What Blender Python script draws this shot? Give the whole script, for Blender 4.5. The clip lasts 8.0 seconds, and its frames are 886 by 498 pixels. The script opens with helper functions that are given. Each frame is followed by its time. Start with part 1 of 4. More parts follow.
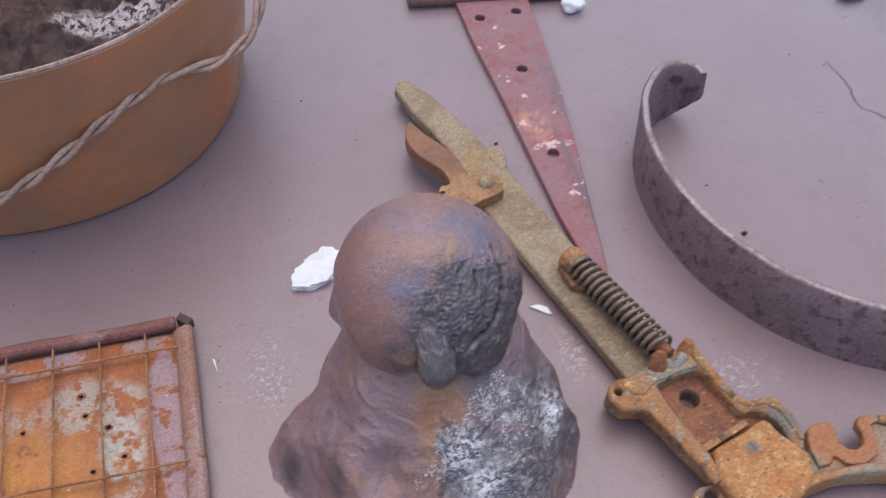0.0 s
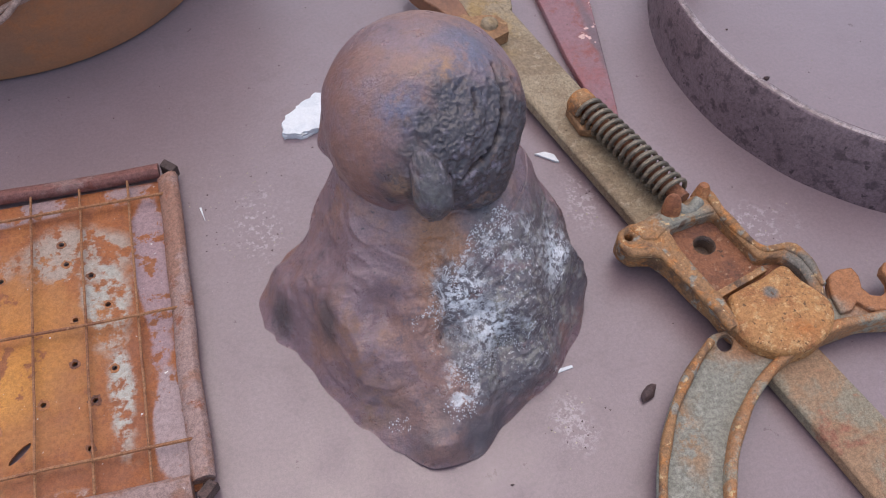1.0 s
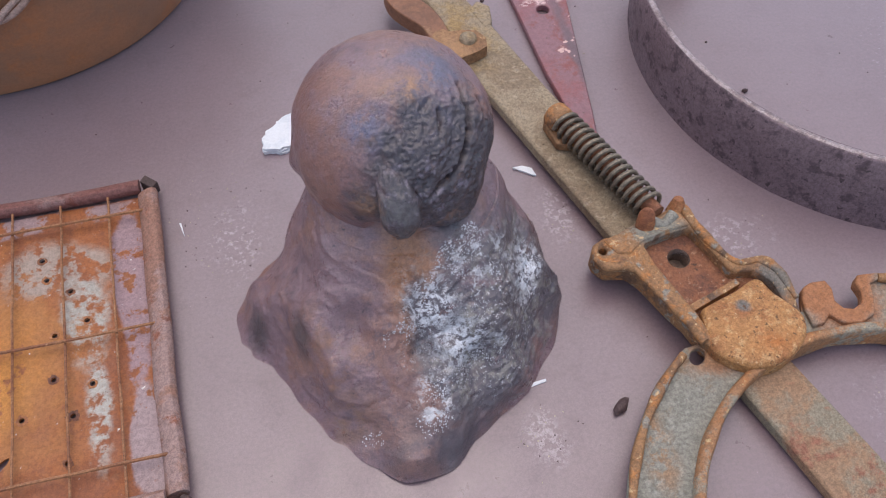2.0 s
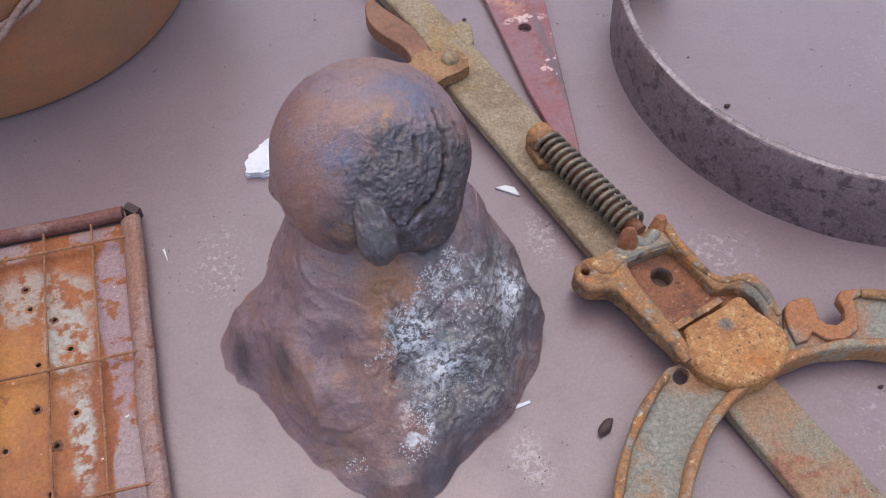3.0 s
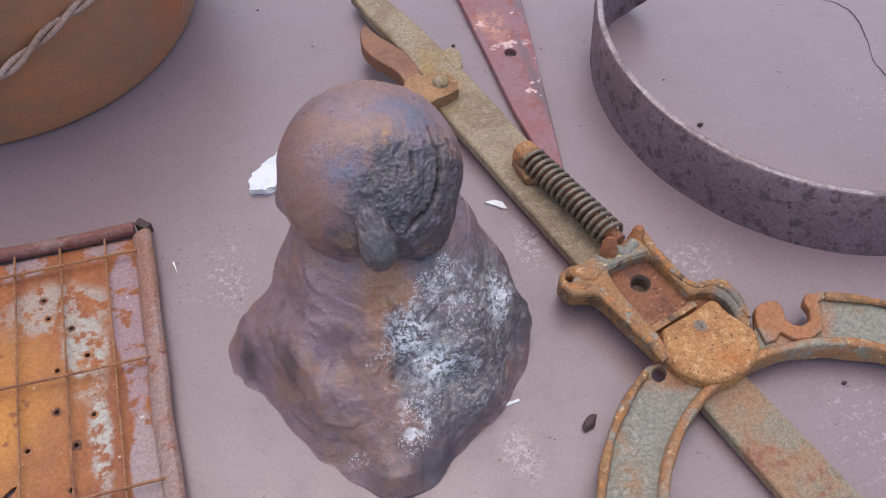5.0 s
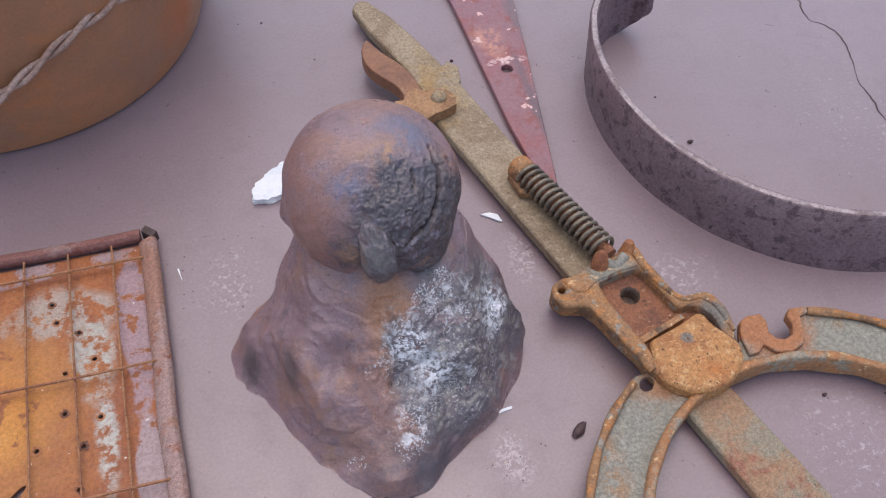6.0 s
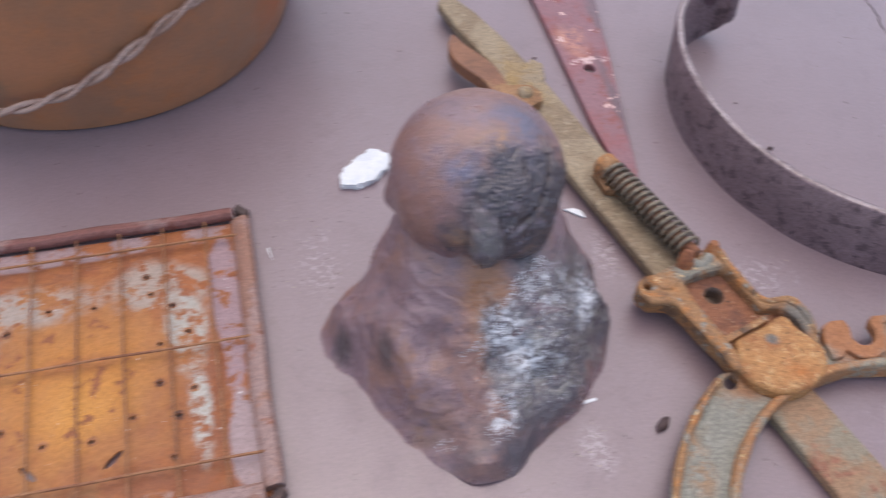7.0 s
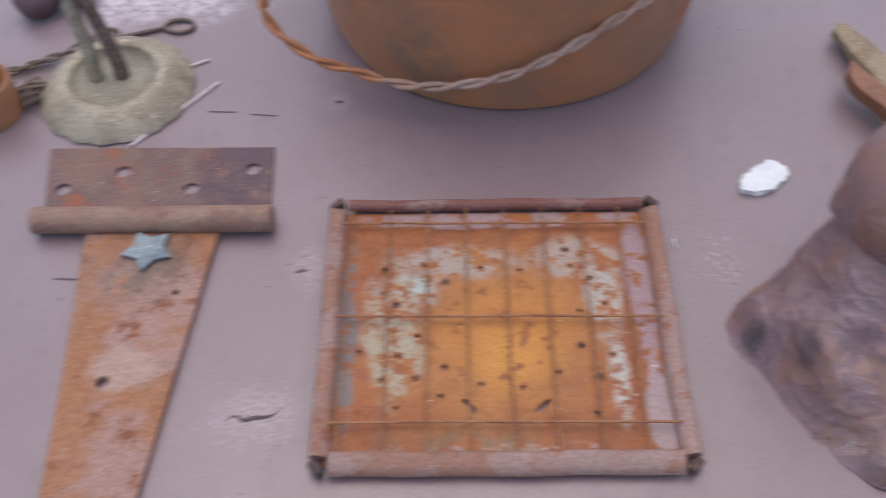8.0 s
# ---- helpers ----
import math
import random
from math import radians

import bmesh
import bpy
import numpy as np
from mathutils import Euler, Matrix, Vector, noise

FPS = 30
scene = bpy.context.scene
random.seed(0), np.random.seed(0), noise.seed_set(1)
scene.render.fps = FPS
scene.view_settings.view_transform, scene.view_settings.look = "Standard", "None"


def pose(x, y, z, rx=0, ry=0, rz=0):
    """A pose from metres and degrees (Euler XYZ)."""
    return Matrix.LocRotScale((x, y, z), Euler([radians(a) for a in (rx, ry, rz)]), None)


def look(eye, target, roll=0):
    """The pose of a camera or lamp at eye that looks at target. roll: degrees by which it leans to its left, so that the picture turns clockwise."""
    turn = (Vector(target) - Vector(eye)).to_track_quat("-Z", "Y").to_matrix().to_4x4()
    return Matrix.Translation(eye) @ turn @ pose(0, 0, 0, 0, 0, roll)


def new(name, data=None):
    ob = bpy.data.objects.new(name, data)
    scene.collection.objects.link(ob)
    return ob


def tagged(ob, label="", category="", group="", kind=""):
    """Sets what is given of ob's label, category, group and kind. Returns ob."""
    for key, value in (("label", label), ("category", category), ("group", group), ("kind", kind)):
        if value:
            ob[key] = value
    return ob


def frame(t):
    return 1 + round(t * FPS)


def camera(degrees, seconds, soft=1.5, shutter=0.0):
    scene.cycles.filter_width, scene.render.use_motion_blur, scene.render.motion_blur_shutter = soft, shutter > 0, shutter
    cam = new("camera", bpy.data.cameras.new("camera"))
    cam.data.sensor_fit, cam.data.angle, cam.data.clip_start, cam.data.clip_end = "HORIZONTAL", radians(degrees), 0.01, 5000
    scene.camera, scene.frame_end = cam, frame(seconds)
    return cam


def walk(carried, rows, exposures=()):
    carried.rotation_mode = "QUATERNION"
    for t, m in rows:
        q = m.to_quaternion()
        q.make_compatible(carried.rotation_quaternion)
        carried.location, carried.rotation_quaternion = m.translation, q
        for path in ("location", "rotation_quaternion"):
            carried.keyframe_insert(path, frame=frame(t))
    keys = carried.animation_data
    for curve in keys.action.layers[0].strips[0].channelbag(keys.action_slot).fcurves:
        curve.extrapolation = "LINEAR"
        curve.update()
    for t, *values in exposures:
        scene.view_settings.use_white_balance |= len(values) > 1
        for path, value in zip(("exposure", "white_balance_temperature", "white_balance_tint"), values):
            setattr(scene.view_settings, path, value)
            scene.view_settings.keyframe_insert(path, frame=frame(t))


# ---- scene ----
cam = camera(51.00, 8.0, soft=1.0, shutter=0.5)
PATH = [
    (0, (0.1448, -0.3108, 0.4265), (0.3306, 0.2925, -0.3490), 3.38),
    (0.2, (0.1487, -0.3066, 0.4143), (0.3149, 0.2903, -0.3706), 1.73),
    (0.5, (0.1516, -0.3212, 0.3887), (0.3097, 0.2419, -0.4224), 1.92),
    (1, (0.1494, -0.3207, 0.3836), (0.3063, 0.2076, -0.4508), 2.68),
    (1.5, (0.1596, -0.3224, 0.3827), (0.3098, 0.2113, -0.4496), 1.88),
    (1.7, (0.1615, -0.3227, 0.3860), (0.3120, 0.2106, -0.4464), 1.86),
    (2.8, (0.1750, -0.3188, 0.3933), (0.3175, 0.2189, -0.4377), 0.26),
    (3, (0.1748, -0.3179, 0.3950), (0.3252, 0.2203, -0.4343), 0.72),
    (3.5, (0.1797, -0.3177, 0.4043), (0.3313, 0.2254, -0.4216), 0.65),
    (4, (0.1760, -0.3202, 0.4093), (0.3462, 0.2300, -0.4083), 1.77),
    (4.5, (0.1735, -0.3269, 0.4080), (0.3451, 0.2314, -0.4037), 1.42),
    (4.7, (0.1682, -0.3330, 0.4098), (0.3391, 0.2237, -0.4031), 1.29),
    (5.8, (0.1619, -0.3462, 0.4344), (0.3351, 0.2081, -0.3797), 2.34),
    (6, (0.1603, -0.3447, 0.4337), (0.3393, 0.2095, -0.3792), 2.86),
    (6.5, (0.1598, -0.3474, 0.4293), (0.3431, 0.2062, -0.3830), 3.33),
    (7, (0.1169, -0.3461, 0.4336), (0.2840, 0.2163, -0.3762), 4.53),
    (7.2, (0.0838, -0.3499, 0.4359), (0.2299, 0.2224, -0.3710), 4.18),
    (7.5, (0.0379, -0.3570, 0.4533), (0.1261, 0.2237, -0.3560), 2.03),
    (7.8, (-0.0034, -0.3647, 0.4503), (0.0326, 0.2319, -0.3514), 0.71),
    (8, (-0.0279, -0.3685, 0.4556), (-0.0361, 0.2263, -0.3483), -1.17),
]
walk(cam, [(t, look(eye, target, roll)) for t, eye, target, roll in PATH],
     exposures=[(0.0, 0.58), (0.5, 0.48), (1.5, 0.49), (3.0, 0.55), (4.0, 0.59), (6.5, 0.60), (7.0, 0.64), (7.5, 0.71), (8.0, 0.47)])

# ---- world, sun, exposure ----
SUN_EL, SUN_AZ = radians(80), radians(92)      # azimuth counter-clockwise from +x
world = bpy.data.worlds.new("sky")
scene.world = world
world.use_nodes = True
wn = world.node_tree.nodes
sky = wn.new("ShaderNodeTexSky")
sky.sky_type, sky.sun_disc = "NISHITA", False
sky.sun_elevation, sky.sun_rotation = SUN_EL, radians(90) - SUN_AZ
sky.air_density, sky.dust_density, sky.ozone_density = 1.0, 2.5, 1.0
world.node_tree.links.new(sky.outputs[0], wn["Background"].inputs[0])
wn["Background"].inputs[1].default_value = 0.15
sun_data = bpy.data.lights.new("sun", "SUN")
sun_data.energy, sun_data.angle, sun_data.color = 0.98, radians(108), (1.0, 0.84, 0.71)
sun = new("sun", sun_data)
sun_way = Vector((math.cos(SUN_AZ) * math.cos(SUN_EL), math.sin(SUN_AZ) * math.cos(SUN_EL), math.sin(SUN_EL)))
sun.matrix_world = look(sun_way * 10, (0, 0, 0))


# ---- materials ----
def nodes_of(name):
    m = bpy.data.materials.new(name)
    m.use_nodes = True
    return m, m.node_tree.nodes, m.node_tree.links


def noise_node(n, l, vec, scale, detail=6.0, rough=0.6, distort=0.0):
    k = n.new("ShaderNodeTexNoise")
    k.inputs["Scale"].default_value, k.inputs["Detail"].default_value = scale, detail
    k.inputs["Roughness"].default_value, k.inputs["Distortion"].default_value = rough, distort
    l.new(vec, k.inputs["Vector"])
    return k.outputs["Fac"]


def span(n, l, value, a, b, c=0.0, d=1.0):
    k = n.new("ShaderNodeMapRange")
    k.interpolation_type = "SMOOTHSTEP"
    for i, v in zip(("From Min", "From Max", "To Min", "To Max"), (a, b, c, d)):
        k.inputs[i].default_value = v
    l.new(value, k.inputs["Value"])
    return k.outputs["Result"]


def arith(n, l, op, a, b):
    k = n.new("ShaderNodeMath")
    k.operation = op
    for i, v in enumerate((a, b)):
        if isinstance(v, (int, float)):
            k.inputs[i].default_value = v
        else:
            l.new(v, k.inputs[i])
    return k.outputs[0]


def blend(n, l, fac, a, b):
    k = n.new("ShaderNodeMix")
    k.data_type = "RGBA"
    if isinstance(fac, (int, float)):
        k.inputs[0].default_value = fac
    else:
        l.new(fac, k.inputs[0])
    for i, v in ((6, a), (7, b)):
        if isinstance(v, tuple):
            k.inputs[i].default_value = (*v, 1)
        else:
            l.new(v, k.inputs[i])
    return k.outputs[2]


def worn(name, base, second, third, s1=30.0, s2=120.0, cut1=(0.45, 0.6), cut2=(0.55, 0.68), specks=(), stains_and_shade=(),
         rough=(0.6, 0.85), metal=0.0, bump=0.3, bump_scale=400.0, depth=0.0006, shift=0.0, distort=0.6, gloss=0.45, grainy=0.34, dust=0.0, ragged=(10, 0.74)):
    """A weathered surface. specks: (colour, scale, low, high); stains: (centre, radii, colour, edge, grain scale, low, high)."""
    m, n, l = nodes_of(name)
    tc = n.new("ShaderNodeTexCoord")
    off = n.new("ShaderNodeVectorMath")
    off.operation = "ADD"
    off.inputs[1].default_value = (shift, shift * 0.7, shift * 0.3)
    l.new(tc.outputs["Object"], off.inputs[0])
    vec = off.outputs[0]
    broad = noise_node(n, l, vec, s1, 11, 0.68, distort * 0.4)
    fine = noise_node(n, l, vec, s2, 10, 0.72, distort * 0.25)
    colour = blend(n, l, span(n, l, broad, *cut1), base, second)
    colour = blend(n, l, span(n, l, fine, *cut2), colour, third)
    for centre, radii, tint, edge, scale, low, high in stains_and_shade:
        d = n.new("ShaderNodeVectorMath")
        d.operation = "SUBTRACT"
        d.inputs[1].default_value = centre
        l.new(tc.outputs["Object"], d.inputs[0])
        q = n.new("ShaderNodeVectorMath")
        q.operation = "DIVIDE"
        q.inputs[1].default_value = radii
        l.new(d.outputs[0], q.inputs[0])
        size = n.new("ShaderNodeVectorMath")
        size.operation = "LENGTH"
        l.new(q.outputs[0], size.inputs[0])
        wob = noise_node(n, l, vec, scale * 0.3, 8, 0.66, 0.3)
        dist = arith(n, l, "ADD", size.outputs["Value"], arith(n, l, "MULTIPLY", arith(n, l, "SUBTRACT", wob, 0.5), 1.6))
        inside = span(n, l, dist, 1.0, 1.0 - edge)
        spot = span(n, l, noise_node(n, l, vec, scale, *ragged), low, high)
        colour = blend(n, l, arith(n, l, "MULTIPLY", inside, spot), colour, tint)
    for tint, scale, low, high in specks:
        spot = span(n, l, noise_node(n, l, vec, scale, 3, 0.6), low, high)
        colour = blend(n, l, spot, colour, tint)
    grain = arith(n, l, "ADD", arith(n, l, "MULTIPLY", noise_node(n, l, vec, 520, 6, 0.75), 0.6), arith(n, l, "MULTIPLY", noise_node(n, l, vec, 1500, 3, 0.7), 0.4))
    shade = n.new("ShaderNodeHueSaturation")
    l.new(span(n, l, grain, 0.36, 0.64, 1 - grainy, 1 + grainy), shade.inputs["Value"])
    l.new(colour, shade.inputs["Color"])
    colour = shade.outputs[0]
    b = n["Principled BSDF"]
    l.new(colour, b.inputs["Base Color"])
    l.new(span(n, l, fine, 0.3, 0.7, *rough), b.inputs["Roughness"])
    b.inputs["Metallic"].default_value = metal
    b.inputs["Specular IOR Level"].default_value = gloss
    b.inputs["Sheen Weight"].default_value, b.inputs["Sheen Roughness"].default_value = dust, 0.5
    if bump:
        height = arith(n, l, "ADD", noise_node(n, l, vec, bump_scale, 5, 0.65), arith(n, l, "MULTIPLY", fine, 1.6))
        k = n.new("ShaderNodeBump")
        k.inputs["Strength"].default_value, k.inputs["Distance"].default_value = bump, depth
        l.new(height, k.inputs["Height"])
        l.new(k.outputs[0], b.inputs["Normal"])
    return m


PALE = (0.31, 0.245, 0.262)
M_ground = worn("painted_concrete", (0.172, 0.111, 0.123), (0.192, 0.128, 0.143), (0.157, 0.100, 0.112), 9, 55, (0.38, 0.62), (0.50, 0.72),
    specks=((PALE, 900, 0.70, 0.77), ((0.13, 0.09, 0.09), 700, 0.76, 0.82)),
    stains_and_shade=(
        ((0.255, -0.181, 0), (0.013, 0.020, 1), PALE, 0.8, 300, 0.48, 0.54),
        ((0.298, -0.066, 0), (0.014, 0.024, 1), PALE, 0.8, 260, 0.50, 0.56),
        ((0.425, -0.215, 0), (0.035, 0.045, 1), PALE, 0.8, 220, 0.53, 0.62),
        ((0.380, -0.100, 0), (0.030, 0.018, 1), PALE, 0.8, 240, 0.52, 0.58),
        ((0.135, -0.042, 0), (0.020, 0.030, 1), PALE, 0.8, 260, 0.53, 0.59),
        ((-0.113, -0.045, 0), (0.014, 0.022, 1), PALE, 0.8, 416, 0.40, 0.64),
        ((-0.135, -0.142, 0), (0.034, 0.026, 1), PALE, 0.8, 416, 0.40, 0.64),
        ((-0.104, 0.096, 0), (0.012, 0.012, 1), PALE, 0.8, 416, 0.40, 0.64),
        ((-0.260, 0.215, 0), (0.110, 0.050, 1), (0.55, 0.47, 0.52), 0.7, 120, 0.38, 0.60),
        ((0.550, -0.010, 0), (0.060, 0.080, 1), PALE, 0.8, 300, 0.57, 0.62),
        # soft shadow of something unseen at the far right, put into the slab colour
        ((0.665, 0.190, 0), (0.085, 0.10, 1), (0.095, 0.062, 0.070), 0.9, 30, 0.2, 0.5),
    ), rough=(0.27, 0.42), bump=0.10, bump_scale=420, depth=0.0006, gloss=1.0, grainy=0.17, dust=0.9)
M_bucket = worn("brown_rusted_sheet", (0.420, 0.182, 0.084), (0.320, 0.160, 0.088), (0.470, 0.180, 0.064), 12, 40, (0.4, 0.62), (0.5, 0.75),
    stains_and_shade=(((0.122, -0.072, 0.040), (0.045, 0.06, 0.055), (0.42, 0.115, 0.026), 0.9, 40, 0.25, 0.5),
            ((-0.06, -0.11, 0.050), (0.04, 0.05, 0.06), (0.115, 0.105, 0.080), 0.9, 60, 0.35, 0.6)),
    rough=(0.34, 0.55), bump=0.06, grainy=0.10, gloss=0.6)
M_rim = worn("worn_bright_edge", (0.30, 0.21, 0.17), (0.38, 0.30, 0.27), (0.16, 0.09, 0.06), 60, 200)
M_dark = worn("dark_inside_and_gap", (0.070, 0.046, 0.042), (0.11, 0.065, 0.055), (0.035, 0.024, 0.022), 40, 140, bump=0.6)
M_ash = worn("ash_crust", (0.046, 0.029, 0.031), (0.095, 0.054, 0.040), (0.030, 0.021, 0.023), 36, 110, (0.46, 0.62), (0.5, 0.64), bump=0.8,
    stains_and_shade=(((0.060, 0.030, 0.03), (0.055, 0.018, 0.1), (0.50, 0.47, 0.49), 0.6, 210, 0.44, 0.52),))
M_wire = worn("old_twisted_wire", (0.42, 0.290, 0.240), (0.31, 0.195, 0.150), (0.52, 0.39, 0.33), 40, 300, rough=(0.40, 0.65),
    stains_and_shade=(((-0.14, -0.12, 0.05), (0.085, 0.09, 0.09), (0.42, 0.175, 0.078), 0.5, 200, 0.1, 0.3),))
WHITE_SALT = (0.700, 0.700, 0.720)
M_lump = worn("rusted_crusty_casting", (0.212, 0.126, 0.136), (0.252, 0.128, 0.100), (0.132, 0.082, 0.096), 24, 60, (0.45, 0.57), (0.54, 0.66),
    # pale flecks, thickened to put gloss sparkle into the colour; dark pits
    specks=(((0.55, 0.45, 0.38), 600, 0.735, 0.77), ((0.060, 0.042, 0.044), 330, 0.66, 0.74)),
    stains_and_shade=(
        ((0.022, -0.038, 0.056), (0.017, 0.080, 0.050), (0.330, 0.145, 0.064), 0.7, 70, 0.24, 0.46),
        ((-0.015, -0.046, 0.030), (0.022, 0.030, 0.030), (0.250, 0.118, 0.070), 0.8, 60, 0.44, 0.60),
        ((0.052, -0.050, 0.034), (0.046, 0.060, 0.050), (0.100, 0.080, 0.090), 0.4, 120, 0.26, 0.46),
        ((0.086, -0.030, 0.020), (0.020, 0.036, 0.030), (0.098, 0.078, 0.090), 0.6, 100, 0.22, 0.44),
        ((0.056, -0.045, 0.034), (0.050, 0.060, 0.050), (0.230, 0.205, 0.180), 0.6, 150, 0.50, 0.58),
        ((0.050, -0.050, 0.036), (0.040, 0.050, 0.045), (0.560, 0.550, 0.560), 0.6, 620, 0.555, 0.605),
        ((0.073, -0.032, 0.042), (0.018, 0.020, 0.020), WHITE_SALT, 0.9, 300, 0.46, 0.53),
        ((0.052, -0.032, 0.062), (0.022, 0.014, 0.018), WHITE_SALT, 0.9, 200, 0.51, 0.58),
        ((0.028, -0.050, 0.052), (0.016, 0.022, 0.024), WHITE_SALT, 0.9, 300, 0.47, 0.54),
        ((0.040, -0.060, 0.040), (0.022, 0.018, 0.020), WHITE_SALT, 0.9, 280, 0.46, 0.54),
        ((0.024, -0.080, 0.026), (0.012, 0.022, 0.020), WHITE_SALT, 0.9, 190, 0.50, 0.58),
        # next two: shade of the hollows on the left, put into the colour
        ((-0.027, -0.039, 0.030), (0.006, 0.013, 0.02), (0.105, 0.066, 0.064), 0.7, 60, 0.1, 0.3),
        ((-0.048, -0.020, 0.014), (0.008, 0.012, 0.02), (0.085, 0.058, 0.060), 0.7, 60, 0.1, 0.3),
        ((-0.010, -0.072, 0.012), (0.022, 0.014, 0.03), (0.225, 0.120, 0.080), 0.9, 70, 0.38, 0.58),
        # colour darkens along the low front of the foot
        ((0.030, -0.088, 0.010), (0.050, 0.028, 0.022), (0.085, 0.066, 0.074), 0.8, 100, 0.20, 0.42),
        ((0.038, -0.027, 0.108), (0.042, 0.040, 0.040), (0.056, 0.043, 0.050), 0.35, 100, 0.15, 0.36),
        ((0.034, -0.034, 0.110), (0.040, 0.040, 0.040), (0.200, 0.165, 0.200), 0.8, 230, 0.50, 0.62),
        ((0.046, -0.030, 0.100), (0.030, 0.030, 0.040), (0.190, 0.110, 0.080), 0.8, 120, 0.54, 0.64),
        ((0.018, -0.033, 0.100), (0.012, 0.016, 0.020), (0.120, 0.110, 0.104), 0.8, 220, 0.40, 0.58),
        ((0.008, -0.012, 0.130), (0.016, 0.014, 0.014), (0.112, 0.110, 0.180), 0.9, 110, 0.36, 0.54),
        ((0.042, 0.006, 0.134), (0.018, 0.022, 0.018), (0.115, 0.112, 0.170), 0.9, 110, 0.38, 0.54),
        ((0.030, -0.002, 0.136), (0.016, 0.009, 0.008), (0.330, 0.170, 0.085), 0.9, 90, 0.38, 0.56),
        ((-0.004, -0.004, 0.120), (0.022, 0.040, 0.040), (0.245, 0.112, 0.084), 0.8, 60, 0.38, 0.58),
        ((0.006, -0.030, 0.098), (0.010, 0.012, 0.022), (0.330, 0.175, 0.085), 0.9, 120, 0.42, 0.56),
    ), rough=(0.22, 0.50), bump=0.60, bump_scale=620, depth=0.0010, gloss=1.0, grainy=0.26)
M_crust = worn("white_mineral_crust", (0.62, 0.62, 0.64), (0.50, 0.50, 0.53), (0.72, 0.72, 0.73), 150, 500, rough=(0.6, 0.85), grainy=0.15)
M_tan = worn("tan_rusted_steel", (0.300, 0.236, 0.156), (0.225, 0.165, 0.105), (0.370, 0.305, 0.220), 45, 160, (0.44, 0.60), (0.53, 0.68),
    specks=(((0.10, 0.065, 0.035), 420, 0.70, 0.76),), bump=0.5,
    stains_and_shade=(((0.018, -0.072, 0.012), (0.024, 0.034, 0.05), (0.11, 0.080, 0.055), 0.6, 260, 0.56, 0.62), ((-0.020, 0.060, 0.012), (0.03, 0.05, 0.05), (0.300, 0.200, 0.085), 0.9, 80, 0.42, 0.6)))
M_handle = worn("red_brown_smooth_rust", (0.240, 0.108, 0.056), (0.180, 0.080, 0.044), (0.30, 0.17, 0.09), 35, 120, rough=(0.4, 0.6), grainy=0.2, bump=0.3)
M_trigger = worn("brown_orange_rust", (0.330, 0.185, 0.090), (0.220, 0.115, 0.055), (0.42, 0.26, 0.13), 40, 150, bump=0.3)
M_cast = worn("orange_rusted_casting", (0.300, 0.158, 0.070), (0.165, 0.090, 0.050), (0.430, 0.185, 0.062), 60, 150, (0.48, 0.62), (0.50, 0.62),
    specks=(((0.250, 0.230, 0.190), 110, 0.57, 0.65), ((0.115, 0.070, 0.045), 70, 0.60, 0.70), ((0.46, 0.32, 0.17), 260, 0.62, 0.70), ((0.11, 0.060, 0.030), 500, 0.70, 0.76),),
    stains_and_shade=(((0.032, -0.098, 0.018), (0.026, 0.009, 0.02), (0.215, 0.205, 0.165), 0.6, 130, 0.40, 0.50), ((0.078, -0.140, 0.018), (0.010, 0.014, 0.02), (0.170, 0.150, 0.125), 0.6, 120, 0.40, 0.52),
            ((0.093, -0.168, 0.015), (0.007, 0.005, 0.02), (0.50, 0.38, 0.17), 0.6, 150, 0.1, 0.3), ((0.120, -0.175, 0.015), (0.035, 0.012, 0.02), (0.330, 0.125, 0.060), 0.7, 100, 0.3, 0.5)), bump=0.5)
M_tongue = worn("ochre_pitted_casting", (0.410, 0.200, 0.072), (0.300, 0.120, 0.044), (0.520, 0.320, 0.150), 50, 200, (0.46, 0.60), (0.50, 0.64),
    specks=(((0.150, 0.075, 0.034), 420, 0.60, 0.68), ((0.62, 0.44, 0.25), 640, 0.66, 0.72)),
    stains_and_shade=(((0.058, -0.149, 0.021), (0.005, 0.005, 0.03), (0.17, 0.15, 0.13), 0.6, 150, 0.2, 0.4), ((0.064, -0.170, 0.02), (0.016, 0.010, 0.03), (0.42, 0.15, 0.04), 0.9, 100, 0.3, 0.55),), bump=0.7, bump_scale=700)
M_recess = worn("red_brown_rust", (0.225, 0.090, 0.044), (0.135, 0.056, 0.036), (0.33, 0.19, 0.12), 60, 200, specks=(((0.40, 0.30, 0.22), 330, 0.66, 0.73), ((0.07, 0.035, 0.022), 150, 0.62, 0.70)), bump=0.7)
M_grey = worn("grey_paint_remains", (0.235, 0.222, 0.185), (0.255, 0.155, 0.080), (0.310, 0.300, 0.255), 55, 170, (0.59, 0.70), (0.52, 0.68), bump=0.5)
M_flange = worn("rust_edged_flange", (0.300, 0.150, 0.068), (0.250, 0.225, 0.170), (0.380, 0.160, 0.060), 48, 120, (0.50, 0.60), (0.50, 0.64),
    specks=(((0.50, 0.36, 0.18), 240, 0.62, 0.70), ((0.09, 0.05, 0.03), 420, 0.68, 0.75)), bump=0.5)
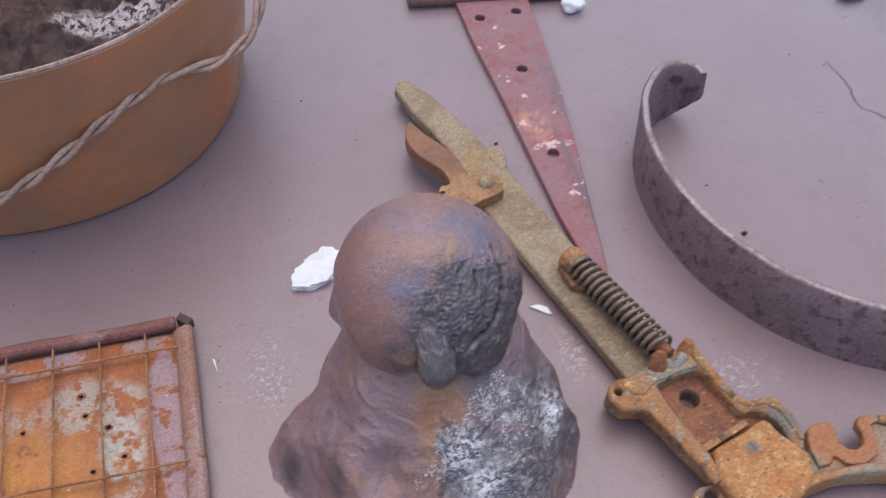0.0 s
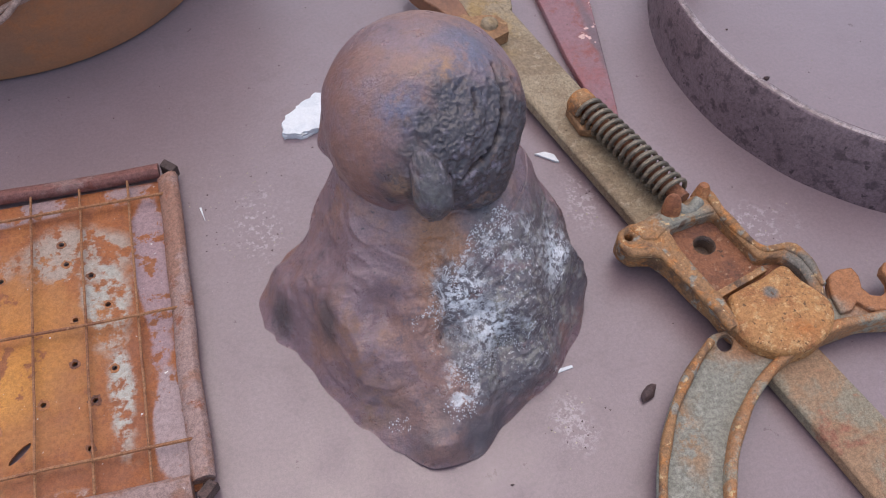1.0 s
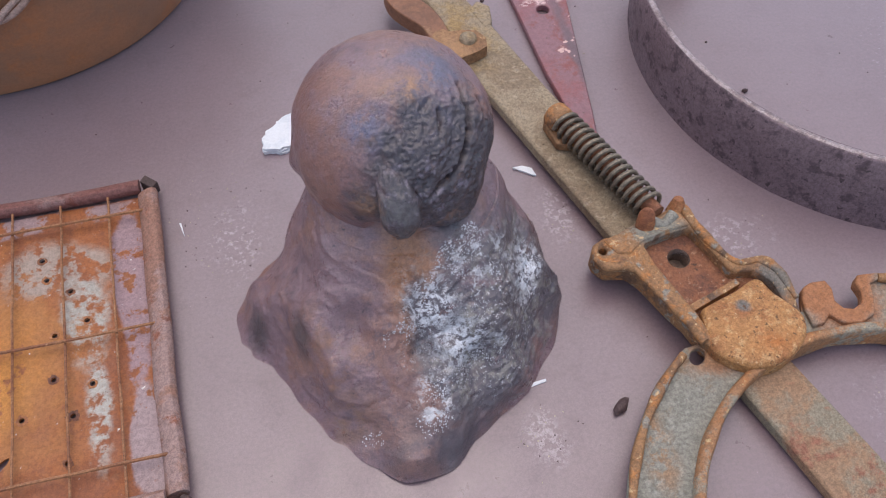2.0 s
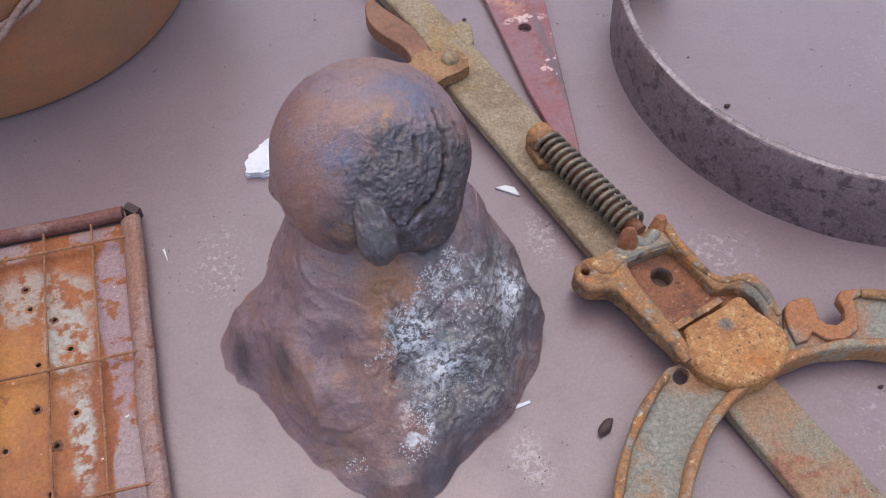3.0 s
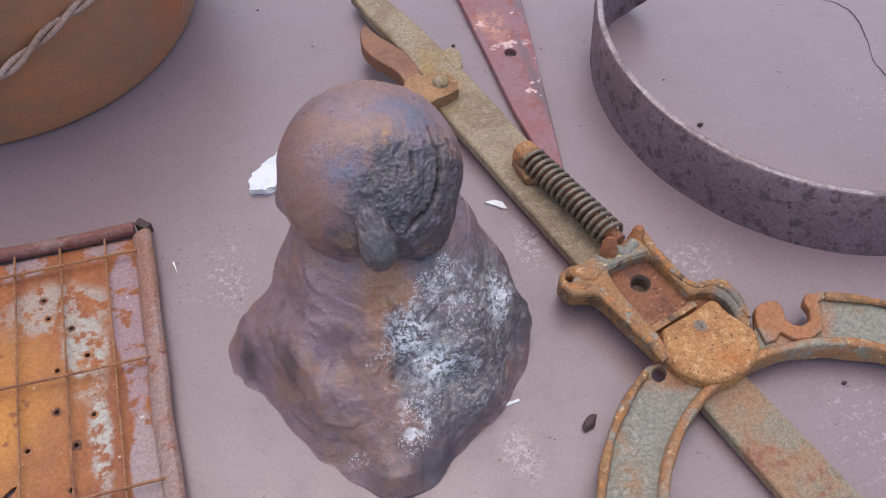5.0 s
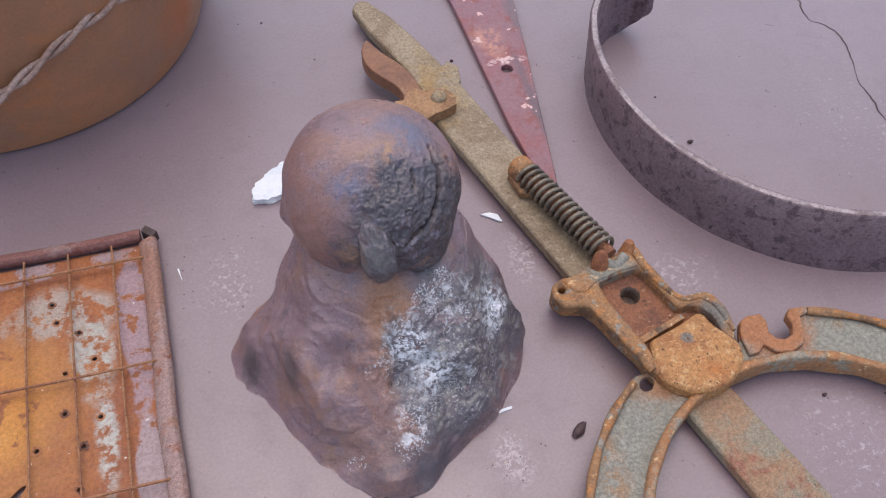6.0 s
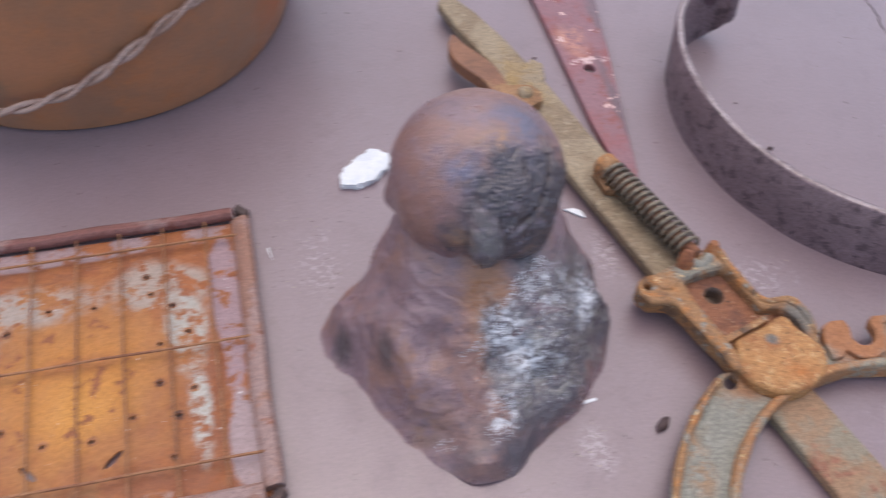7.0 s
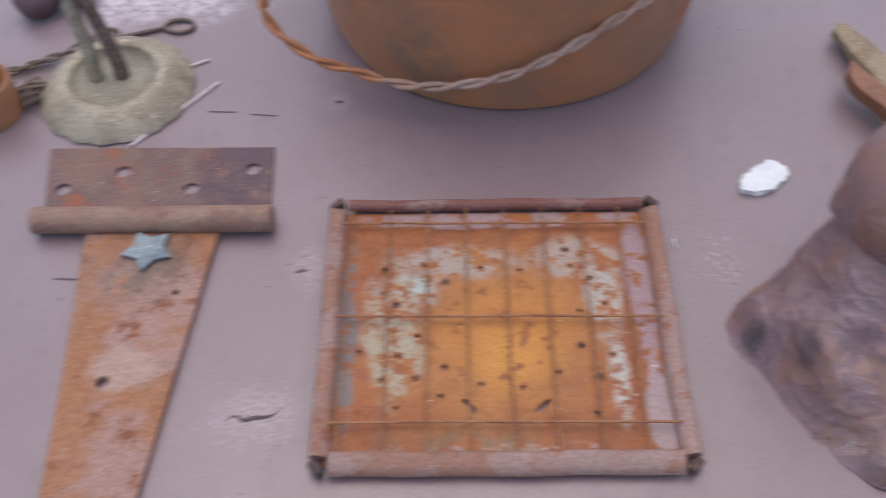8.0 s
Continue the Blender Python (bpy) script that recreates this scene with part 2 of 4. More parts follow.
M_sector = worn("grey_web_rusted_at_notches", (0.225, 0.215, 0.175), (0.235, 0.165, 0.100), (0.290, 0.280, 0.235), 42, 130, (0.56, 0.68), (0.52, 0.66),
    specks=(((0.12, 0.09, 0.06), 260, 0.68, 0.75),),
    stains_and_shade=(((0.106, -0.153, 0.015), (0.032, 0.021, 0.02), (0.330, 0.140, 0.060), 0.5, 130, 0.20, 0.40), ((0.036, -0.168, 0.013), (0.022, 0.016, 0.02), (0.270, 0.140, 0.070), 0.8, 90, 0.42, 0.54),
            ((-0.004, -0.195, 0.013), (0.010, 0.040, 0.02), (0.300, 0.165, 0.080), 0.9, 120, 0.42, 0.54), ((0.070, -0.172, 0.013), (0.040, 0.008, 0.02), (0.215, 0.105, 0.055), 0.8, 120, 0.36, 0.50)), bump=0.5)
M_bar = worn("mottled_rusty_bar", (0.285, 0.172, 0.098), (0.240, 0.205, 0.145), (0.255, 0.112, 0.070), 26, 60, (0.48, 0.60), (0.53, 0.64),
    specks=(((0.10, 0.065, 0.04), 420, 0.68, 0.74),), bump=0.5)
M_tooth = worn("red_orange_rust", (0.330, 0.135, 0.055), (0.230, 0.085, 0.040), (0.400, 0.200, 0.090), 60, 180, (0.46, 0.58), (0.52, 0.64), bump=0.4)
# dark brown thread, with the shade inside the bolt hole put into its colour
M_hole = worn("shaded_hole_thread", (0.100, 0.066, 0.050), (0.14, 0.09, 0.065), (0.06, 0.04, 0.03), 120, 400, rough=(0.3, 0.5))
M_spring = worn("dull_spring_steel", (0.205, 0.172, 0.128), (0.140, 0.115, 0.088), (0.29, 0.24, 0.17), 80, 300, rough=(0.4, 0.6), metal=0.3)
M_red = worn("faded_red_paint", (0.255, 0.090, 0.094), (0.240, 0.122, 0.138), (0.235, 0.078, 0.068), 20, 70, (0.36, 0.52), (0.50, 0.66),
    specks=(((0.60, 0.40, 0.36), 90, 0.66, 0.70), ((0.14, 0.08, 0.08), 330, 0.70, 0.76)),
    stains_and_shade=(((0.008, -0.045, 0), (0.006, 0.075, 1), (0.150, 0.100, 0.115), 0.7, 120, 0.30, 0.48), ((0.022, 0.060, 0), (0.007, 0.070, 1), (0.170, 0.115, 0.130), 0.7, 120, 0.36, 0.52),
            ((-0.002, 0.028, 0), (0.014, 0.022, 1), (0.46, 0.22, 0.16), 0.7, 90, 0.42, 0.56), ((0.0, 0.006, 0), (0.020, 0.004, 1), (0.58, 0.42, 0.40), 0.6, 160, 0.46, 0.54)),
    rough=(0.35, 0.55), bump=0.15, grainy=0.18)
M_hoop = worn("purple_brown_iron", (0.158, 0.106, 0.116), (0.185, 0.128, 0.140), (0.120, 0.080, 0.088), 30, 110, (0.4, 0.65), (0.55, 0.7),
    specks=(((0.088, 0.058, 0.064), 110, 0.54, 0.66), ((0.062, 0.040, 0.044), 230, 0.62, 0.70)), rough=(0.45, 0.7), bump=0.3)
# paler than the band: the top edge's highlight is put into this colour
M_hoopedge = worn("highlit_iron_edge", (0.330, 0.270, 0.270), (0.20, 0.150, 0.150), (0.44, 0.38, 0.38), 60, 200, rough=(0.35, 0.5), metal=0.2)
M_plate = worn("dark_rusty_plate", (0.190, 0.116, 0.096), (0.150, 0.094, 0.088), (0.260, 0.098, 0.056), 22, 46, (0.45, 0.55), (0.53, 0.62), bump=0.3,
    stains_and_shade=(((0.055, 0.055, 0), (0.045, 0.05, 1), (0.105, 0.068, 0.080), 0.6, 60, 0.35, 0.5),), specks=(((0.45, 0.33, 0.30), 260, 0.68, 0.74),))
M_strap = worn("orange_and_pink_rust", (0.300, 0.135, 0.068), (0.320, 0.195, 0.160), (0.215, 0.080, 0.040), 15, 60, (0.46, 0.56), (0.52, 0.64),
    specks=(((0.13, 0.07, 0.05), 300, 0.70, 0.76),),
    stains_and_shade=(((0.004, -0.020, 0.004), (0.045, 0.034, 1), (0.180, 0.125, 0.098), 0.8, 70, 0.36, 0.54), ((0.006, -0.086, 0.004), (0.020, 0.018, 1), (0.36, 0.24, 0.19), 0.4, 60, 0.30, 0.45),), bump=0.35)
M_barrel = worn("rolled_pinkish_rust", (0.270, 0.170, 0.130), (0.21, 0.12, 0.095), (0.33, 0.15, 0.085), 40, 120, bump=0.3)
M_star = worn("galvanised_metal", (0.20, 0.245, 0.275), (0.15, 0.185, 0.21), (0.34, 0.39, 0.42), 120, 300, rough=(0.3, 0.5), metal=0.6, bump=0.2)
M_pan = worn("rusted_enamel_pan", (0.300, 0.098, 0.030), (0.250, 0.082, 0.032), (0.205, 0.064, 0.024), 40, 110, (0.46, 0.58), (0.55, 0.68),
    stains_and_shade=(
        ((0.0, -0.005, 0), (0.078, 0.085, 1), (0.360, 0.150, 0.045), 0.6, 60, 0.25, 0.55),
        ((-0.062, 0.004, 0), (0.022, 0.062, 1), (0.340, 0.285, 0.205), 0.5, 90, 0.44, 0.54),
        ((-0.052, 0.026, 0), (0.026, 0.016, 1), (0.360, 0.410, 0.385), 0.6, 110, 0.44, 0.52),
        ((-0.020, 0.046, 0), (0.050, 0.016, 1), (0.340, 0.275, 0.230), 0.6, 95, 0.45, 0.51),
        ((0.048, 0.046, 0), (0.034, 0.020, 1), (0.340, 0.265, 0.215), 0.5, 85, 0.42, 0.49),
        ((0.060, 0.020, 0), (0.013, 0.036, 1), (0.370, 0.345, 0.300), 0.5, 120, 0.42, 0.54),
        ((0.064, -0.030, 0), (0.008, 0.038, 1), (0.390, 0.365, 0.320), 0.5, 150, 0.42, 0.54),
        ((0.004, -0.012, 0), (0.052, 0.056, 1), (0.430, 0.175, 0.036), 0.8, 30, 0.0, 0.25),
        ((0.006, -0.022, 0), (0.034, 0.030, 1), (0.520, 0.235, 0.048), 0.95, 30, 0.0, 0.20),
        ((0.002, 0.006, 0), (0.030, 0.008, 1), (0.360, 0.130, 0.035), 0.9, 60, 0.3, 0.5),
        ((0.083, 0.030, 0), (0.010, 0.056, 1), (0.300, 0.200, 0.210), 0.2, 75, 0.38, 0.43),
        ((0.085, -0.052, 0), (0.010, 0.032, 1), (0.320, 0.235, 0.235), 0.2, 75, 0.30, 0.36),
        ((0.0, 0.078, 0), (0.095, 0.008, 1), (0.300, 0.205, 0.205), 0.3, 48, 0.46, 0.51),
        ((-0.088, 0.000, 0), (0.008, 0.080, 1), (0.170, 0.150, 0.150), 0.5, 70, 0.40, 0.48),
        ((0.0, -0.078, 0), (0.092, 0.009, 1), (0.370, 0.275, 0.245), 0.4, 62, 0.46, 0.52),
        ((-0.020, -0.070, 0), (0.070, 0.016, 1), (0.215, 0.120, 0.060), 0.9, 60, 0.42, 0.56),
    ), specks=(((0.60, 0.58, 0.54), 340, 0.70, 0.76), ((0.12, 0.050, 0.02), 180, 0.71, 0.80), ((0.260, 0.095, 0.038), 105, 0.60, 0.66)), rough=(0.45, 0.75), bump=0.35, grainy=0.24, ragged=(9, 0.66))
M_panrim = worn("rusty_rolled_rim", (0.280, 0.148, 0.106), (0.310, 0.205, 0.180), (0.240, 0.092, 0.056), 30, 90, (0.47, 0.57), (0.54, 0.64),
    specks=(((0.55, 0.45, 0.40), 300, 0.72, 0.78),), bump=0.3)
M_redrim = worn("dark_red_rim", (0.200, 0.088, 0.076), (0.265, 0.165, 0.150), (0.170, 0.060, 0.046), 26, 90, (0.50, 0.60), (0.54, 0.66), bump=0.3)
M_gridwire = worn("thin_rusty_wire", (0.300, 0.140, 0.065), (0.220, 0.090, 0.045), (0.40, 0.24, 0.14), 60, 300)
M_plaster = worn("white_plaster", (0.74, 0.76, 0.78), (0.66, 0.69, 0.72), (0.80, 0.81, 0.82), 120, 400, bump=0.2, rough=(0.7, 0.9), grainy=0.06)
M_flake = worn("dark_bark_flake", (0.075, 0.045, 0.045), (0.10, 0.065, 0.06), (0.05, 0.03, 0.03), 120, 400)
M_cream = worn("tarnished_grey_metal", (0.360, 0.315, 0.240), (0.270, 0.230, 0.175), (0.46, 0.40, 0.31), 40, 130, rough=(0.4, 0.65), metal=0.2, bump=0.2)
M_dish = worn("dull_grey_dish", (0.290, 0.262, 0.205), (0.23, 0.205, 0.16), (0.36, 0.325, 0.26), 40, 130, rough=(0.5, 0.7), bump=0.2)
M_chain = worn("brown_chain_iron", (0.150, 0.115, 0.095), (0.20, 0.15, 0.12), (0.10, 0.07, 0.06), 80, 300, metal=0.3)
M_plum = worn("dark_plum_rust", (0.105, 0.060, 0.072), (0.135, 0.075, 0.085), (0.08, 0.045, 0.055), 30, 90, rough=(0.4, 0.6))
M_straw = worn("pale_straw", (0.62, 0.56, 0.56), (0.70, 0.64, 0.64), (0.55, 0.48, 0.48), 60, 200)
M_crack = worn("crack_dark", (0.075, 0.052, 0.055), (0.11, 0.08, 0.082), (0.05, 0.035, 0.035), 120, 400)


# ---- mesh helpers ----
def thing(name, at, label, category, group=""):
    ob = new(name)
    ob.location = at
    ob.empty_display_size = 0.02
    return tagged(ob, label, category, group)


def root_of(ob):
    place = Vector()
    while ob is not None:
        place = place + ob.location
        ob = ob.parent
    return place


def link(name, bm, material, smooth=True):
    me = bpy.data.meshes.new(name)
    bmesh.ops.recalc_face_normals(bm, faces=bm.faces)
    for fc in bm.faces:
        fc.smooth = smooth
    bm.to_mesh(me)
    bm.free()
    me.materials.append(material)
    return new(name, me)


def part(name, bm, material, parent, label="", bevel=0.0, smooth=True):
    """A bmesh in world coordinates as one mesh under a thing or a part."""
    bmesh.ops.translate(bm, verts=bm.verts, vec=-root_of(parent))
    ob = link(name, bm, material, smooth)
    ob.parent = parent
    if bevel:
        mod = ob.modifiers.new("edge", "BEVEL")
        mod.width, mod.segments, mod.limit_method, mod.angle_limit = bevel, 2, "ANGLE", radians(40)
    if smooth:
        sharp(ob.data)
    return tagged(ob, label)


def sharp(me, angle=48):
    me.set_sharp_from_angle(angle=radians(angle))


def solo(name, bm, material, at, label, category, group="", kind="", bevel=0.0):
    bmesh.ops.translate(bm, verts=bm.verts, vec=-Vector(at))
    ob = link(name, bm, material)
    ob.location = at
    sharp(ob.data)
    if bevel:
        mod = ob.modifiers.new("edge", "BEVEL")
        mod.width, mod.segments, mod.limit_method, mod.angle_limit = bevel, 2, "ANGLE", radians(40)
    return tagged(ob, label, category, group, kind)


def ring(x, y, r, count=14, ry=None, turn=0.0):
    out = []
    for k in range(count):
        a = 2 * math.pi * k / count
        p, q = r * math.cos(a), (ry or r) * math.sin(a)
        out.append((x + p * math.cos(turn) - q * math.sin(turn), y + p * math.sin(turn) + q * math.cos(turn)))
    return out


def slab(outline, holes=(), z0=0.0, z1=0.004, lift=None):
    """A plate with holes through it between z0 and z1; lift(x, y) adds to both."""
    bm = bmesh.new()
    rise = lift or (lambda x, y: 0.0)
    loops = [outline, *holes]
    both = []
    for z in (z1, z0):
        edges, rows = [], []
        for loop in loops:
            vs = [bm.verts.new((x, y, z + rise(x, y))) for x, y in loop]
            rows.append(vs)
            edges += [bm.edges.new((vs[k], vs[(k + 1) % len(vs)])) for k in range(len(vs))]
        bmesh.ops.triangle_fill(bm, use_beauty=True, use_dissolve=False, edges=edges)
        both.append(rows)
    for up, down in zip(*both):
        for k in range(len(up)):
            j = (k + 1) % len(up)
            bm.faces.new((up[k], up[j], down[j], down[k]))
    return bm


def smooth_line(points, per=8):
    """Catmull-Rom through the points."""
    pts = [Vector(p) for p in points]
    pts = [2 * pts[0] - pts[1], *pts, 2 * pts[-1] - pts[-2]]
    out = []
    for a, b, c, d in zip(pts, pts[1:], pts[2:], pts[3:]):
        for k in range(per):
            t = k / per
            out.append(0.5 * (2 * b + (c - a) * t + (2 * a - 5 * b + 4 * c - d) * t * t + (3 * b - a - 3 * c + d) * t ** 3))
    return [*out, pts[-2]]


def sweep(points, radius, seg=8, closed=False, profile=None, bm=None, squash=1.0):
    """A tube along points; radius a number or a function of 0..1. profile: (across, up) pairs in place of a circle."""
    bm = bm or bmesh.new()
    pts = [Vector(p) for p in points]
    count = len(pts)
    rows = []
    for k, p in enumerate(pts):
        a = pts[(k - 1) % count] if closed or k else p
        b = pts[(k + 1) % count] if closed or k < count - 1 else p
        along = (b - a).normalized()
        side = along.cross(Vector((0, 0, 1)))
        side = side.normalized() if side.length > 1e-4 else Vector((1, 0, 0))
        up = side.cross(along)
        r = radius(k / max(1, count - 1)) if callable(radius) else radius
        shape = profile or [(math.cos(2 * math.pi * j / seg), squash * math.sin(2 * math.pi * j / seg)) for j in range(seg)]
        rows.append([bm.verts.new(p + side * u * r + up * v * r) for u, v in shape])
    for k in range(count if closed else count - 1):
        one, two = rows[k], rows[(k + 1) % count]
        for j in range(len(one)):
            i = (j + 1) % len(one)
            bm.faces.new((one[j], one[i], two[i], two[j]))
    if not closed:
        bm.faces.new(rows[0])
        bm.faces.new(rows[-1])
    return bm


def lathe(profile, x, y, seg=64, wave=None, shut=3):
    """A turned form from (radius, z) pairs; wave(angle, k) scales a radius; shut: 1 closes the first ring, 2 the last, 3 both."""
    bm = bmesh.new()
    rows = []
    for k, (r, z) in enumerate(profile):
        row = []
        for j in range(seg):
            a = 2 * math.pi * j / seg
            q = r * (wave(a, k) if wave else 1)
            row.append(bm.verts.new((x + q * math.cos(a), y + q * math.sin(a), z)))
        rows.append(row)
    for one, two in zip(rows, rows[1:]):
        for j in range(seg):
            i = (j + 1) % seg
            bm.faces.new((one[j], one[i], two[i], two[j]))
    if shut & 1:
        bm.faces.new(rows[0])
    if shut & 2:
        bm.faces.new(rows[-1])
    return bm


def dome(outline, z0, z1, rise=0.003, steps=4, inset=0.75, tilt=0.0):
    """A raised pad whose top swells towards its middle."""
    bm = bmesh.new()
    cx, cy = sum(p[0] for p in outline) / len(outline), sum(p[1] for p in outline) / len(outline)
    rows = [[bm.verts.new((x, y, z0)) for x, y in outline]]
    for k in range(steps + 1):
        q = 1 - inset * (k / steps) ** 1.3
        h = rise * math.sin(0.5 * math.pi * k / steps)
        rows.append([bm.verts.new((cx + (x - cx) * q, cy + (y - cy) * q, z1 + h + tilt * (cy + (y - cy) * q - cy))) for x, y in outline])
    for one, two in zip(rows, rows[1:]):
        for j in range(len(one)):
            i = (j + 1) % len(one)
            bm.faces.new((one[j], one[i], two[i], two[j]))
    bm.faces.new(rows[0])
    bm.faces.new(rows[-1])
    return bm


def pebble(x, y, z, rx, ry, rz, seed=0, rough=0.25, sub=2, turn=0.0):
    bm = bmesh.new()
    bmesh.ops.create_icosphere(bm, subdivisions=sub, radius=1)
    for v in bm.verts:
        d = 1 + rough * noise.noise(v.co * 1.3 + Vector((seed * 3.1, seed, 0)))
        p = Vector((v.co.x * rx, v.co.y * ry, v.co.z * rz)) * d
        p.rotate(Euler((0, 0, turn)))
        v.co = p + Vector((x, y, z))
    return bm


# ---- ground ----
bm = bmesh.new()
bmesh.ops.create_grid(bm, x_segments=60, y_segments=60, size=1.2)
for v in bm.verts:
    v.co.z = 0.0
edge = [e for e in bm.edges if e.is_boundary]
ext = bmesh.ops.extrude_edge_only(bm, edges=edge)["geom"]
for v in [g for g in ext if isinstance(g, bmesh.types.BMVert)]:
    v.co.x, v.co.y = v.co.x * 150, v.co.y * 150
ground = link("ground", bm, M_ground)
tagged(ground, "mauve painted concrete slab with pale scuffs and specks", "ground", kind="structure")

CRACK = [(0.562, 0.130), (0.5645, 0.108), (0.563, 0.095), (0.561, 0.086), (0.562, 0.078), (0.569, 0.072), (0.574, 0.061), (0.573, 0.047), (0.568, 0.028), (0.563, 0.013), (0.564, -0.002), (0.562, -0.014), (0.563, -0.022)]
line = smooth_line([(x, y, 0.0002) for x, y in CRACK], 6)
line = [p + Vector((0.0012 * noise.noise(p * 220), 0.0012 * noise.noise(p * 190 + Vector((5, 0, 0))), 0)) for p in line]
part("crack", sweep(line, lambda t: 0.00045 * (0.4 + abs(math.sin(9 * t))), 6, squash=0.35), M_crack, ground, "thin dark crack in the slab")
for pts in (((-0.193, 0.088), (-0.174, 0.087)), ((-0.164, 0.085), (-0.146, 0.083)), ((-0.266, -0.051), (-0.247, -0.052))):
    part("scratch", sweep([(*p, 0.0002) for p in pts], 0.0006, 6, squash=0.3), M_crack, ground, "dark scratch")
for cx, cy, w, sd in ((-0.135, -0.143, 0.030, 1), (-0.118, -0.047, 0.008, 2), (-0.104, 0.096, 0.006, 3)):
    pts = [(cx + w * (k / 6 - 0.5), cy + 0.25 * w * noise.noise(Vector((k * 0.7, sd * 5, 0))) + 0.2 * w * (k / 6 - 0.5), 0.0002) for k in range(7)]
    part("chip", sweep(smooth_line(pts, 3), lambda t: 0.0013 * math.sin(math.pi * min(max(t, 0.05), 0.95)), 6, squash=0.3), M_crack, ground, "dark chipped gouge")

# ---- bucket ----
BX, BY = 0.017, 0.218
bucket = thing("bucket", (BX, BY, 0), "low brown rusted sheet-metal bucket with a twisted wire bail", "bucket")
dent = lambda a, k: 1 + 0.006 * math.sin(2 * a + 0.7) + 0.004 * math.sin(5 * a)
part("body", lathe([(0.128, 0.0), (0.134, 0.002), (0.136, 0.008), (0.142, 0.045), (0.1475, 0.09), (0.1500, 0.124),
                    (0.1485, 0.1255), (0.1475, 0.124), (0.1455, 0.09), (0.140, 0.045), (0.134, 0.010), (0.126, 0.006)], BX, BY, 128, dent), M_bucket, bucket)
part("rim", sweep([(BX + 0.1487 * dent(a, 0) * math.cos(a), BY + 0.1487 * dent(a, 0) * math.sin(a), 0.1255) for a in [2 * math.pi * k / 128 for k in range(128)]],
                  0.0013, 6, True), M_rim, bucket, "worn bright rim edge")
part("lining", lathe([(0.1335, 0.012), (0.1375, 0.045), (0.1425, 0.09), (0.1468, 0.122), (0.1462, 0.122), (0.1418, 0.09), (0.1365, 0.045), (0.1325, 0.012)], BX, BY, 96, dent, 0),
     M_dark, bucket, "dark inside wall")
bm = bmesh.new()
bmesh.ops.create_grid(bm, x_segments=90, y_segments=90, size=0.14)
for v in list(bm.verts):
    r = math.hypot(v.co.x, v.co.y)
    if r > 0.1365:
        bm.verts.remove(v)
        continue
    p = v.co.copy()
    v.co = Vector((BX + p.x, BY + p.y, 0.026 + 0.010 * noise.noise(p * 30) + 0.007 * noise.noise(p * 90) + 0.004 * noise.noise(p * 220)))
part("residue", bm, M_ash, bucket, "dark ash crust with pale flecks")
BAIL = [(0.150, 0.262, 0.118), (0.163, 0.230, 0.117), (0.1695, 0.190, 0.114), (0.1690, 0.155, 0.107), (0.1660, 0.1430, 0.098), (0.1618, 0.1377, 0.088), (0.1569, 0.1345, 0.083), (0.146, 0.1285, 0.078),
        (0.132, 0.1200, 0.078), (0.111, 0.106, 0.087), (0.085, 0.087, 0.085), (0.060, 0.076, 0.074), (0.036, 0.0715, 0.060), (0.008, 0.0700, 0.046),
        (-0.030, 0.0745, 0.034), (-0.062, 0.086, 0.026), (-0.093, 0.0955, 0.030), (-0.1145, 0.0945, 0.040), (-0.1360, 0.1000, 0.056),
        (-0.1455, 0.1070, 0.070), (-0.1430, 0.1120, 0.082), (-0.1330, 0.1250, 0.095), (-0.1260, 0.160, 0.108), (-0.128, 0.200, 0.118)]
core = smooth_line(BAIL, 14)
bail = new("bail")
bail.parent = bucket
for ph in (0.0, math.pi):
    strand = []
    total = 0.0
    for k, p in enumerate(core):
        a, b = core[max(k - 1, 0)], core[min(k + 1, len(core) - 1)]
        along = (b - a).normalized()
        total += (b - a).length / 2
        side = along.cross(Vector((0, 0, 1))).normalized()
        up = side.cross(along)
        turn = total * 2 * math.pi / 0.049 + ph
        strand.append(p + 0.0019 * (math.cos(turn) * side + math.sin(turn) * up))
    part("strand", sweep(strand, 0.0018, 8), M_wire, bail, "twisted iron wire strand")
for x, y, s in ((0.151, 0.262, 1), (-0.129, 0.200, -1)):
    part("ear", sweep([(x + s * 0.004 + 0.006 * math.cos(a), y, 0.112 + 0.009 * math.sin(a)) for a in [2 * math.pi * k / 20 for k in range(20)]], 0.0022, 8, True), M_bucket, bucket, "rusted wire ear")

# ---- crusted casting ----
LX, LY = 0.185, -0.085      # base point of the casting
BALL = Vector((0.2115, -0.0735, 0.0968))
FOOT = [(-180, 0.0715), (-170, 0.0625), (-160, 0.0610), (-143, 0.0630), (-126, 0.0670), (-113, 0.0735), (-100, 0.0790), (-88, 0.0785), (-73, 0.0690), (-59, 0.0670), (-36, 0.0705), (-21, 0.0742), (-8, 0.0765),
        (3, 0.0755), (18, 0.0710), (40, 0.0620), (90, 0.058), (140, 0.0675), (153, 0.0755), (165, 0.0785), (174, 0.0765), (180, 0.0715)]
FC = Vector((0.205, -0.108, 0))


def foot_radius(a):
    d = (math.degrees(a) + 180) % 360 - 180
    for (a0, r0), (a1, r1) in zip(FOOT, FOOT[1:]):
        if a0 <= d <= a1:
            t = (d - a0) / (a1 - a0)
            t = t * t * (3 - 2 * t)
            return (r0 + (r1 - r0) * t) * (1 + 0.020 * noise.noise(Vector((3.2 * math.cos(a), 3.2 * math.sin(a), 4.0))))
    return 0.06


